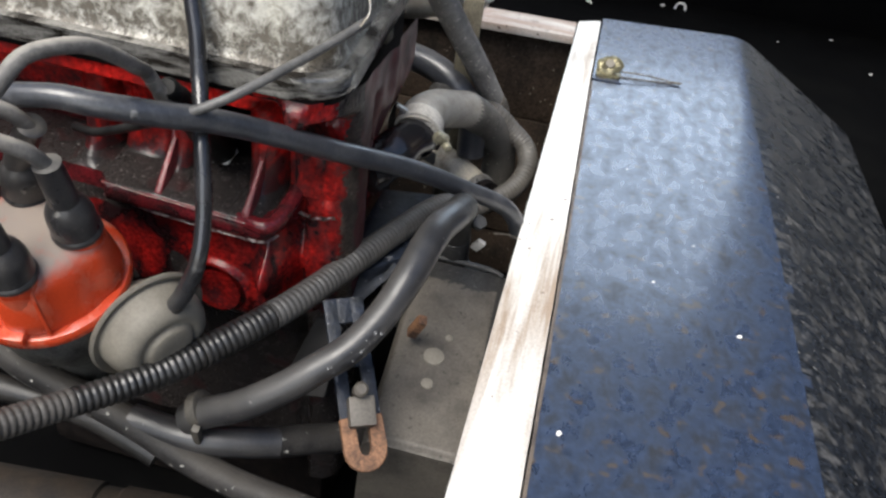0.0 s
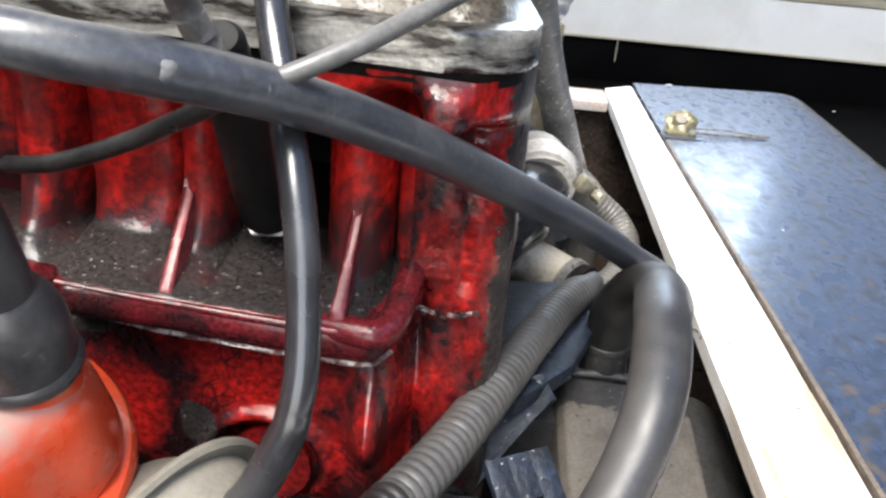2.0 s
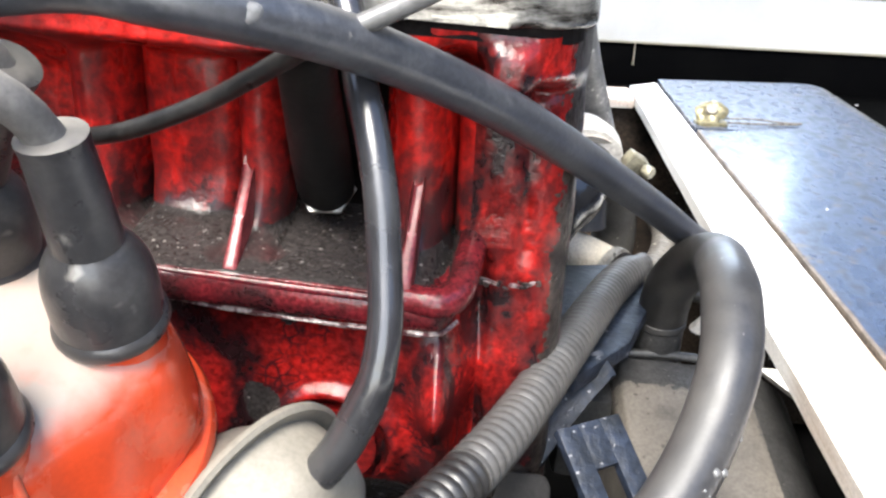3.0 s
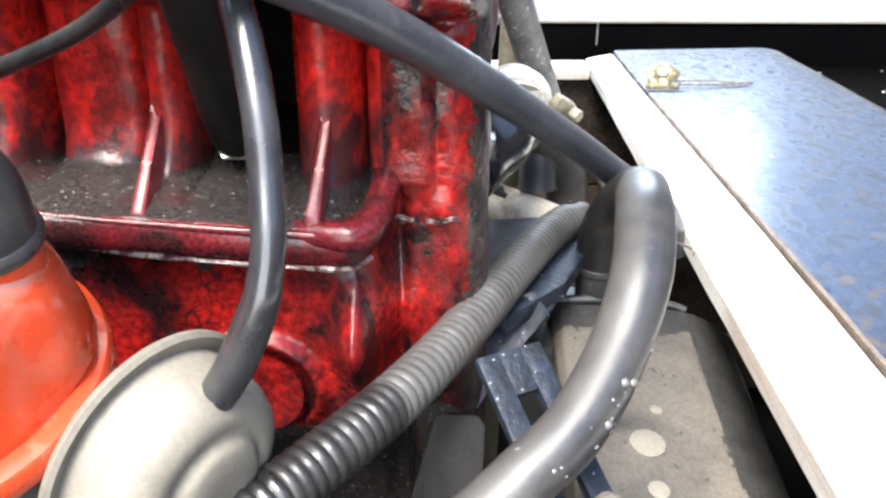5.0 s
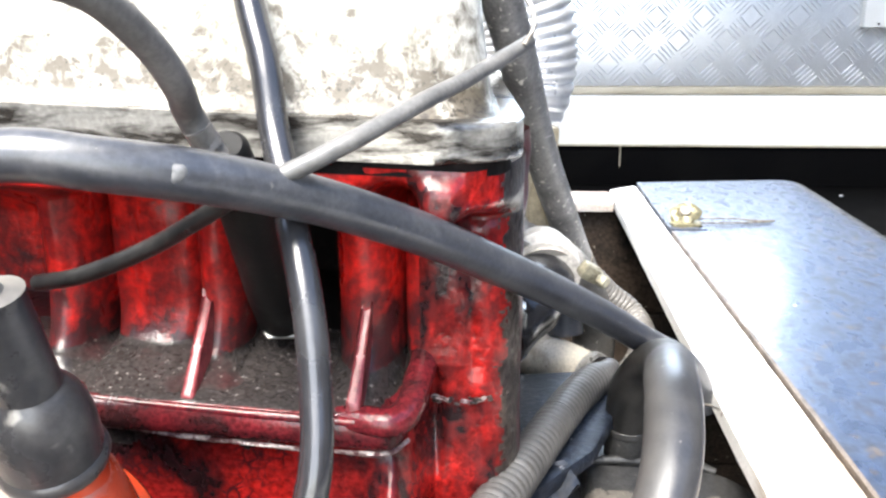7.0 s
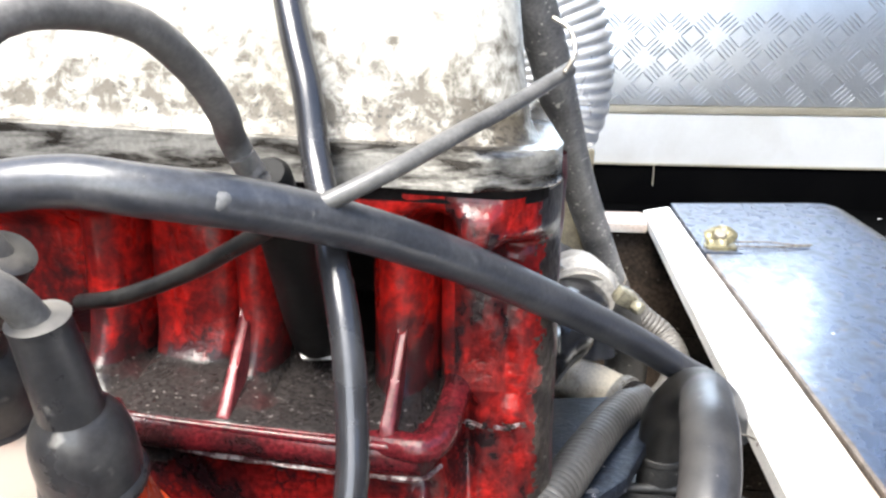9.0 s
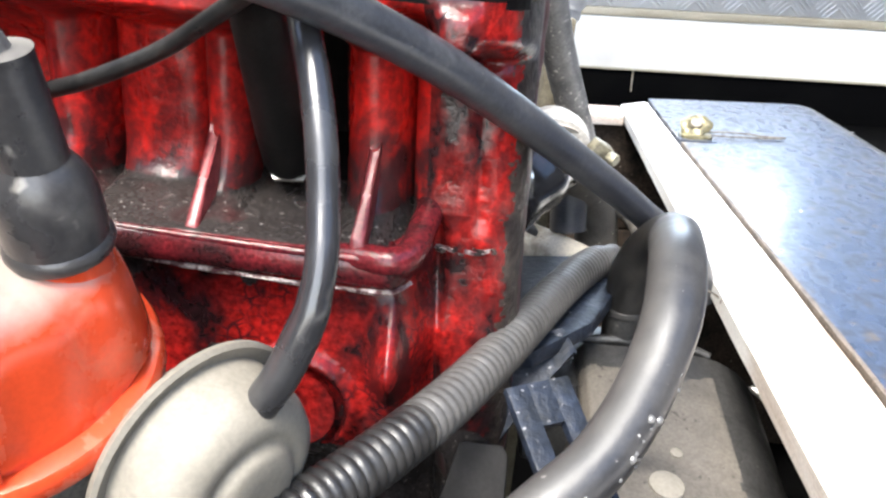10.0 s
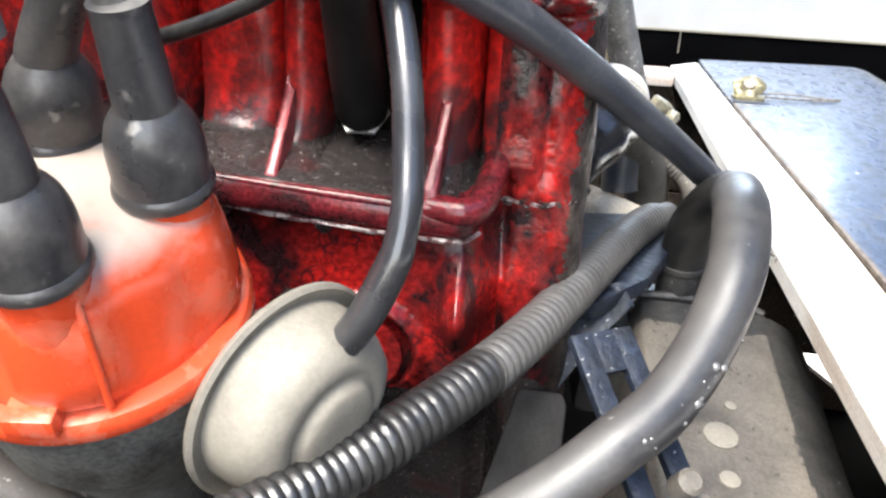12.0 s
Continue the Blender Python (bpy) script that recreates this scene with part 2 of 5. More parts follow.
STEEL_BLUE = surface("oily_blue_black_bracket", (0.014, 0.019, 0.031), (0.006, 0.008, 0.011), scale=55, amount=(0.45, 0.68), rough=(0.34, 0.55), grain=0.2,
                     bump=0.7, bump_dist=0.001, grain_scale=330, speck=(0.20, 0.20, 0.21), speck_scale=300, speck_cut=0.70, spec=0.3)
BLACK_WET = surface("oil_wet_black_rubber", (0.012, 0.012, 0.014), (0.03, 0.022, 0.022), scale=60, rough=(0.06, 0.18), grain=0.2, bump=0.25, spec=0.8)
STEEL_GREY = surface("greasy_grey_steel", (0.034, 0.033, 0.032), (0.014, 0.0135, 0.013), scale=45, rough=(0.35, 0.6), grain=0.25, bump=0.4,
                     speck=(0.2, 0.19, 0.17), speck_scale=500, speck_cut=0.74)
DUSTY_STEEL = surface("dusty_beige_steel", (0.096, 0.085, 0.072), (0.042, 0.037, 0.032), scale=26, amount=(0.46, 0.7), rough=(0.45, 0.7), grain=0.12, bump=0.25,
                      speck=(0.035, 0.03, 0.026), speck_scale=260, speck_cut=0.69)
RUST = surface("rusty_steel", (0.20, 0.098, 0.050), (0.085, 0.045, 0.028), scale=120, rough=(0.6, 0.85), grain=0.2, bump=0.5)
BRASS_BOLT = surface("tarnished_yellow_zinc", (0.33, 0.305, 0.22), (0.15, 0.135, 0.098), scale=150, rough=(0.32, 0.55), metal=0.4, grain=0.15, bump=0.4)
CLAMP_STEEL = surface("bright_clamp_steel", (0.40, 0.385, 0.355), (0.2, 0.185, 0.165), scale=120, rough=(0.25, 0.45), metal=0.7, grain=0.1)
LATCH = surface("yellowed_zinc_plate", (0.24, 0.215, 0.125), (0.11, 0.10, 0.062), scale=170, amount=(0.42, 0.62), rough=(0.3, 0.5), metal=0.5, grain=0.2, bump=0.5)
WIRE = surface("bare_wire", (0.35, 0.33, 0.3), (0.15, 0.13, 0.1), scale=200, rough=(0.3, 0.5), metal=0.7)
WIRE_DARK = surface("dark_wire", (0.20, 0.18, 0.15), (0.06, 0.05, 0.04), scale=200, rough=(0.3, 0.5), metal=0.4)
PIPE = surface("dusty_pale_pipe", (0.50, 0.45, 0.36), (0.28, 0.24, 0.18), scale=55, rough=(0.4, 0.6), grain=0.1, bump=0.25, speck=(0.1, 0.08, 0.07), speck_scale=260, speck_cut=0.72)
WOOD_WHITE = surface("scuffed_white_batten", (0.66, 0.645, 0.615), (0.33, 0.255, 0.19), scale=60, amount=(0.53, 0.70), rough=(0.3, 0.5), grain=0.08,
                     stretch=(1.0, 0.07, 1.0), bump=0.3, speck=(0.12, 0.08, 0.06), speck_scale=160, speck_cut=0.73)
WOOD_BARE = surface("bare_worn_board", (0.36, 0.27, 0.22), (0.60, 0.57, 0.53), scale=30, amount=(0.45, 0.62), rough=(0.5, 0.7), grain=0.12,
                    stretch=(0.16, 1.0, 1.0), bump=0.4, speck=(0.07, 0.045, 0.03), speck_scale=160, speck_cut=0.68)
BROWN_WOOD = surface("grimy_brown_plywood", (0.050, 0.035, 0.025), (0.014, 0.011, 0.009), scale=14, rough=(0.6, 0.85), grain=0.25, grain_scale=300, bump=0.4,
                     speck=(0.3, 0.27, 0.22), speck_scale=240, speck_cut=0.73, spec=0.2)
PANEL = surface("scuffed_blue_black_panel", (0.027, 0.041, 0.077), (0.009, 0.010, 0.014), scale=75, amount=(0.51, 0.70), rough=(0.23, 0.52), gloss_span=(0.40, 0.66), spec=1.0,
                grain=0.18, grain_scale=170, bump=0.24, bump_dist=0.0007, speck=(0.060, 0.047, 0.038), speck_scale=110, speck_cut=0.62, speck_soft=0.10, stretch=(1.0, 0.55, 1.0), coat=0.5)
LINING = surface("dark_lining", (0.07, 0.07, 0.07), (0.05, 0.05, 0.05), scale=10, rough=(0.7, 0.9), grain=0.1)
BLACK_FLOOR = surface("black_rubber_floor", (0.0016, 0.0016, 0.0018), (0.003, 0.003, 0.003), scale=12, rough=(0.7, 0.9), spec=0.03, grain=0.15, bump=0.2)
WHITE_WALL = surface("white_painted_steel", (0.80, 0.79, 0.76), (0.70, 0.68, 0.63), scale=6, rough=(0.3, 0.45), grain=0.02, bump=0.02)
TRIM = surface("aged_beige_trim", (0.50, 0.45, 0.34), (0.30, 0.25, 0.17), scale=18, rough=(0.4, 0.6), grain=0.08, stretch=(0.2, 1, 1))
TREAD = surface("aluminium_tread_plate", (0.74, 0.75, 0.76), (0.62, 0.63, 0.64), scale=9, rough=(0.28, 0.40), metal=0.7, grain=0.05, bump=0.05)
DUCT = surface("foil_duct", (0.66, 0.66, 0.66), (0.5, 0.5, 0.5), scale=30, rough=(0.25, 0.45), metal=0.6, grain=0.05, bump=0.1)
SPOT = surface("dull_paint_spot", (0.13, 0.13, 0.13), (0.075, 0.075, 0.075), scale=300, rough=(0.4, 0.6), grain=0.05)
FLECK = surface("pale_flake", (0.8, 0.79, 0.75), (0.7, 0.68, 0.64), scale=100, rough=(0.5, 0.7), grain=0.02)
RED_CAP = surface("red_plastic_cap", (0.6, 0.02, 0.03), (0.45, 0.02, 0.03), scale=100, rough=(0.3, 0.5), grain=0.03)
BAR_STEEL = surface("grey_speckled_hose", (0.19, 0.183, 0.175), (0.10, 0.096, 0.092), scale=35, rough=(0.35, 0.55), grain=0.15, bump=0.3,
                    speck=(0.55, 0.52, 0.46), speck_scale=300, speck_cut=0.67)


# ---- mesh tools ----
def finish(name, mesh, material, parent=None, label="", smooth=40):
    mesh.materials.append(material)
    if smooth:
        mesh.shade_smooth()
        mesh.set_sharp_from_angle(angle=radians(smooth))
    ob = new(name, mesh)
    if parent is not None:
        ob.parent = parent
        if parent.type == "EMPTY":
            ob.matrix_parent_inverse = Matrix.Translation(-Vector(parent.location))
    if label:
        ob["label"] = label
    return ob


def part(name, bm, material, parent=None, label="", smooth=40):
    bmesh.ops.recalc_face_normals(bm, faces=bm.faces)
    mesh = bpy.data.meshes.new(name)
    bm.to_mesh(mesh)
    bm.free()
    return finish(name, mesh, material, parent, label, smooth)


def thing(name, at, label, category, group="", kind=""):
    ob = new(name)
    ob.location = at
    ob.empty_display_size = 0.02
    return tagged(ob, label, category, group, kind)


def spline(points, step=0.004):
    """A smooth line through the points, at even steps."""
    p = [Vector(q) for q in points]
    p = [2 * p[0] - p[1]] + p + [2 * p[-1] - p[-2]]
    out = []
    for i in range(1, len(p) - 2):
        n = max(3, int((p[i + 1] - p[i]).length / step))
        a, b, c, d = p[i - 1], p[i], p[i + 1], p[i + 2]
        for k in range(n):
            t = k / n
            out.append(0.5 * ((2 * b) + (c - a) * t + (2 * a - 5 * b + 4 * c - d) * t * t + (3 * b - 3 * c + d - a) * t ** 3))
    out.append(p[-2])
    return out


def tube(points, radius, n=18, step=0.004, ridge=0.0, pitch=0.004, bm=None, flat=1.0, wobble=0.0):
    """A pipe along a line. ridge, pitch: rings round it. flat: squashes it across."""
    bm = bm or bmesh.new()
    line = spline(points, pitch / 6 if ridge else step)
    rings, s = [], 0.0
    up = None
    for i, q in enumerate(line):
        if i:
            s += (q - line[i - 1]).length
        t = (line[min(i + 1, len(line) - 1)] - line[max(i - 1, 0)]).normalized()
        if up is None:
            up = t.orthogonal().normalized()
        up = (up - t * up.dot(t)).normalized()
        side = t.cross(up)
        r = radius(s) if callable(radius) else radius
        if ridge:
            r += ridge * (abs(math.sin(math.pi * s / pitch)) ** 0.7 - 0.6)
        ring = []
        for k in range(n):
            a = 2 * math.pi * k / n
            w = 1 + (wobble * noise.noise(q * 70 + Vector((math.cos(a), math.sin(a), 0))) if wobble else 0)
            ring.append(bm.verts.new(q + (up * math.cos(a) + side * math.sin(a) * flat) * r * w))
        rings.append(ring)
    for a, b in zip(rings, rings[1:]):
        for k in range(n):
            bm.faces.new((a[k], a[(k + 1) % n], b[(k + 1) % n], b[k]))
    bm.faces.new(rings[0])
    bm.faces.new(rings[-1])
    return bm


def frame_of(origin, axis, hint=(0, 0, 1)):
    """A frame whose z is the axis."""
    z = Vector(axis).normalized()
    h = Vector(hint)
    if abs(z.dot(h.normalized())) > 0.98:
        h = Vector((0, 1, 0))
    x = h.cross(z).normalized()
    y = z.cross(x)
    m = Matrix((x, y, z)).transposed().to_4x4()
    return Matrix.Translation(origin) @ m


def lathe(profile, m, n=36, bm=None, bulge=None):
    """Turns (radius, height) pairs about the frame's z."""
    bm = bm or bmesh.new()
    rings = []
    for r, h in profile:
        ring = []
        for k in range(n):
            a = 2 * math.pi * k / n
            rr = r + (bulge(a, h) if bulge else 0)
            ring.append(bm.verts.new(m @ Vector((rr * math.cos(a), rr * math.sin(a), h))))
        rings.append(ring)
    for a, b in zip(rings, rings[1:]):
        for k in range(n):
            bm.faces.new((a[k], a[(k + 1) % n], b[(k + 1) % n], b[k]))
    for ring, (r, _) in ((rings[0], profile[0]), (rings[-1], profile[-1])):
        bm.faces.new(ring)
    return bm


def slab(outline, z0, z1, m=None, bevel=0.0, segs=2, bm=None):
    """An outline in x and y, raised from z0 to z1, with rounded edges."""
    own = bmesh.new()
    low = [own.verts.new((x, y, z0)) for x, y in outline]
    top = [own.verts.new((x, y, z1)) for x, y in outline]
    own.faces.new(low[::-1])
    own.faces.new(top)
    for k in range(len(low)):
        j = (k + 1) % len(low)
        own.faces.new((low[k], low[j], top[j], top[k]))
    if bevel:
        bmesh.ops.bevel(own, geom=list(own.edges), offset=bevel, segments=segs, profile=0.6, affect="EDGES", clamp_overlap=True)
    if m is not None:
        bmesh.ops.transform(own, matrix=m, verts=own.verts)
    return own


def block(size, m=None, bevel=0.0, segs=2):
    x, y = size[0] / 2, size[1] / 2
    return slab([(-x, -y), (x, -y), (x, y), (-x, y)], -size[2] / 2, size[2] / 2, m, bevel, segs)


def merge(*bms):
    out = bms[0]
    for b in bms[1:]:
        mesh = bpy.data.meshes.new("tmp")
        b.to_mesh(mesh)
        b.free()
        out.from_mesh(mesh)
        bpy.data.meshes.remove(mesh)
    return out


def hexagon(r, h, m, bevel=0.0006):
    return slab([(r * math.cos(radians(60 * k)), r * math.sin(radians(60 * k))) for k in range(6)], 0, h, m, bevel, 1)


def rounded(x0, x1, y0, y1, r, n=8):
    pts = []
    for cx, cy, a0 in ((x1 - r, y1 - r, 0), (x0 + r, y1 - r, 90), (x0 + r, y0 + r, 180), (x1 - r, y0 + r, 270)):
        for k in range(n + 1):
            a = radians(a0 + 90 * k / n)
            pts.append((cx + r * math.cos(a), cy + r * math.sin(a)))
    return pts


def step01(a, b, v):
    t = min(1, max(0, (v - a) / (b - a)))
    return t * t * (3 - 2 * t)


# ---- setting ----
FLOOR_Z, TOP_Z, WALL_Y = 0.80, 0.90, 1.03


def plain(name, size, at, material, label, category, bevel=0.002, rot=0):
    ob = part(name, block(size, pose(*at, 0, 0, rot), bevel), material, None)
    return tagged(ob, label, category, kind="structure")


# floor of the vehicle round the engine box
floor_mesh = merge(slab([(0.345, -1.7), (1.5, -1.7), (1.5, WALL_Y), (0.345, WALL_Y)], FLOOR_Z - 0.03, FLOOR_Z),
                   slab([(-1.3, 0.50), (0.345, 0.50), (0.345, WALL_Y), (-1.3, WALL_Y)], FLOOR_Z - 0.03, FLOOR_Z),
                   slab([(-1.3, -1.7), (-0.75, -1.7), (-0.75, 0.52), (-1.3, 0.52)], FLOOR_Z - 0.03, FLOOR_Z),
                   slab([(-0.75, -1.7), (0.345, -1.7), (0.345, -0.8), (-0.75, -0.8)], FLOOR_Z - 0.03, FLOOR_Z))
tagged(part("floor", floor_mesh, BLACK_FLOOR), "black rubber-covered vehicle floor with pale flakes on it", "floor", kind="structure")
# added floor, near black to give the bay its shaded depth
plain("bay_floor", (1.16, 1.45, 0.03), (-0.22, -0.17, 0.50), BLACK_FLOOR, "near-black added floor of the engine bay", "floor")
plain("bay_wall_far", (1.09, 0.02, 0.180), (-0.216, 0.487, 0.678), BROWN_WOOD, "grimy brown plywood side of the engine bay", "wall")
plain("bay_wall_side", (0.02, 1.30, 0.260), (0.330, -0.17, 0.640), BROWN_WOOD, "grimy brown plywood side of the engine bay", "wall")
plain("bay_wall_rear", (0.02, 1.30, 0.39), (-0.77, -0.17, 0.700), BROWN_WOOD, "grimy brown plywood side of the engine bay", "wall")
plain("bay_wall_near", (1.10, 0.02, 0.284), (-0.22, -0.83, 0.653), BROWN_WOOD, "grimy brown plywood side of the engine bay", "wall")

# the far side has a gap low down, through which daylight shows
UPRIGHT = Matrix(((1, 0, 0, 0), (0, 0, -1, 0), (0, 1, 0, 0), (0, 0, 0, 1)))
lower = slab([(-0.76, 0.515), (0.329, 0.515), (0.329, 0.520), (0.268, 0.520), (0.175, 0.586), (-0.76, 0.586)], -0.498, -0.480, UPRIGHT, 0.001)
tagged(part("bay_wall_lower", lower, BROWN_WOOD), "grimy brown lower board with a sloping cut edge", "wall", kind="structure")
plain("bay_upper_board", (0.99, 0.018, 0.117), (-0.262, 0.487, 0.8285), BROWN_WOOD, "grimy brown plywood side of the engine bay", "wall")
# a glowing sheet stands in for the daylit ground outside
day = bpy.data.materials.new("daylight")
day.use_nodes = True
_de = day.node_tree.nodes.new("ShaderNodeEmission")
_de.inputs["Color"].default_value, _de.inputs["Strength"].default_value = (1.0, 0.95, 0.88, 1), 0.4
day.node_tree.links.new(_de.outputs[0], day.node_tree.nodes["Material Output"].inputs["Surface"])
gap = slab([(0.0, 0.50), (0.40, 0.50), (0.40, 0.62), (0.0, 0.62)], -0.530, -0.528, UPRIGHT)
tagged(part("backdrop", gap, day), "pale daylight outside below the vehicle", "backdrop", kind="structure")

# white battens round the opening
EDGE = [(-0.82, 0.048), (-0.25, 0.0362), (-0.10, 0.0345), (0.0, 0.0332), (0.10, 0.0315), (0.30, 0.0282), (0.523, 0.0262)]


def edge_x(y):
    """The line along which batten and panel meet."""
    return float(np.interp(y, [a for a, _ in EDGE], [b for _, b in EDGE]))


_ys = [-0.82 + 1.343 * k / 120 for k in range(121)]
side_batten = slab([(-0.002 + 0.0006 * noise.noise(Vector((y * 35, 1, 0))), y) for y in _ys] + [(edge_x(y) - 0.0010 + 0.0005 * noise.noise(Vector((y * 50, 4, 0))), y) for y in _ys[::-1]], 0.8885, TOP_Z - 0.002, None, 0.0012, 1)
for v in side_batten.verts:
    v.co.z += 0.0062 * step01(0.0, 0.034, v.co.x) + 0.0005 * noise.noise(v.co * 28)
tagged(part("opening_trim", side_batten, WOOD_WHITE), "scuffed white batten along the engine opening", "trim", kind="structure")
far_batten = slab([(-0.76, 0.440), (-0.0035, 0.463), (-0.0035, 0.519), (-0.76, 0.496)], 0.8865, TOP_Z - 0.003, None, 0.0018)
tagged(part("opening_trim", far_batten, WOOD_BARE), "worn pinkish-white board across the end of the engine opening", "trim", kind="structure")

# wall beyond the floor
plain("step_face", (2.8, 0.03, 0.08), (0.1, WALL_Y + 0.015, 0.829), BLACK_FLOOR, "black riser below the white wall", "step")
plain("wall_north", (2.8, 0.03, 0.082), (0.1, WALL_Y + 0.012, 0.912), WHITE_WALL, "white painted lower wall of the vehicle", "wall")
plain("wall_trim", (2.8, 0.024, 0.013), (0.1, WALL_Y + 0.008, 0.9605), TRIM, "aged beige trim strip along the wall", "trim", 0.003)
WINDOW = (-1.30, 0.38, 1.145, 1.70)
plain("wall_tread_lower", (2.8, 0.02, WINDOW[2] - 0.968), (0.1, WALL_Y + 0.012, (WINDOW[2] + 0.968) / 2), TREAD, "aluminium tread plate lining on the wall", "wall")
plain("wall_tread_side", (1.5 - WINDOW[1], 0.02, 1.82 - WINDOW[2]), ((1.5 + WINDOW[1]) / 2, WALL_Y + 0.012, (1.82 + WINDOW[2]) / 2), TREAD, "aluminium tread plate lining on the wall", "wall", 0)
plain("wall_tread_upper", (WINDOW[1] - WINDOW[0], 0.02, 1.82 - WINDOW[3]), ((WINDOW[0] + WINDOW[1]) / 2, WALL_Y + 0.012, (1.82 + WINDOW[3]) / 2), TREAD, "aluminium tread plate lining on the wall", "wall", 0)
# walls and roof out of view, added to hold back skylight round the engine
plain("wall_east", (0.03, 2.8, 1.05), (1.5, -0.35, 1.295), LINING, "unseen dark lined side wall", "wall")
plain("wall_west", (0.03, 2.8, 1.05), (-1.3, -0.35, 1.295), LINING, "unseen dark lined side wall", "wall")

plain("ceiling", (2.83, 0.75, 0.03), (0.1, 0.68, 1.836), LINING, "unseen dark lined roof, open over the engine", "ceiling")
plain("wall_south", (0.60, 0.03, 1.05), (-1.0, -1.47, 1.295), LINING, "unseen dark lined rear wall beside the open doorway", "wall")
plain("wall_south", (1.00, 0.03, 1.05), (1.0, -1.47, 1.295), LINING, "unseen dark lined rear wall beside the open doorway", "wall")


plain("step_lip", (2.8, 0.006, 0.0025), (0.1, WALL_Y - 0.004, 0.8697), TRIM, "thin beige lip above the black riser", "trim", 0.0006)


def riser_joint():
    bm = block((0.0018, 0.002, 0.036), pose(0.071, WALL_Y - 0.001, 0.850), 0.0006)
    return tagged(part("riser_joint", bm, TRIM), "pale sealant line in the black riser", "trim", kind="structure")


riser_joint()


def tread_bars():
    """Five-bar tread: groups of raised lens-shaped bars, turned by a right angle in turn."""
    verts, faces = [], []
    pitch, length, wide, high = 0.0375, 0.034, 0.0038, 0.0036
    for i in range(-14, 22):
        for j in range(0, 11):
            cx, cz = 0.1 + i * pitch, 0.985 + j * pitch
            if cx < WINDOW[1] + 0.02 and WINDOW[2] - 0.02 < cz < WINDOW[3] + 0.02:
                continue
            a = radians(45 if (i + j) % 2 else -45)
            ux, uz = math.cos(a), math.sin(a)
            for k in range(-2, 3):
                ox, oz = cx - uz * k * 0.0068, cz + ux * k * 0.0068
                ln = length * (0.5 - 0.03 * abs(k))
                base = len(verts)
                for s, w, h in ((-1, 0, 0), (-0.6, 0.8, 0.8), (0, 1, 1), (0.6, 0.8, 0.8), (1, 0, 0)):
                    x, z = ox + ux * s * ln, oz + uz * s * ln
                    for side, lift in ((-1, 0), (0, 1), (1, 0)):
                        verts.append((x - uz * side * w * wide / 2, WALL_Y + 0.0025 - high * h * lift, z + ux * side * w * wide / 2))
                for r in range(4):
                    for c in range(2):
                        p = base + r * 3 + c
                        faces.append((p, p + 1, p + 4, p + 3))
    mesh = bpy.data.meshes.new("tread_bars")
    mesh.from_pydata(verts, [], faces)
    ob = finish("tread_bars", mesh, TREAD, None, smooth=60)
    return tagged(ob, "raised bars of the aluminium tread plate", "tread plate", kind="stuff")


tread_bars()


def wall_socket():
    t = thing("wall_box", (0.47, WALL_Y, 1.06), "small white switch box on the tread plate", "box")
    part("box_body", block((0.07, 0.02, 0.09), pose(0.473, WALL_Y - 0.008, 1.105), 0.003), WHITE_WALL, t)
    part("screw", lathe([(0.002, 0), (0.002, 0.001), (0.0005, 0.0015)], frame_of((0.460, WALL_Y - 0.018, 1.066), (0, -1, 0)), 10), GASKET, t)


wall_socket()


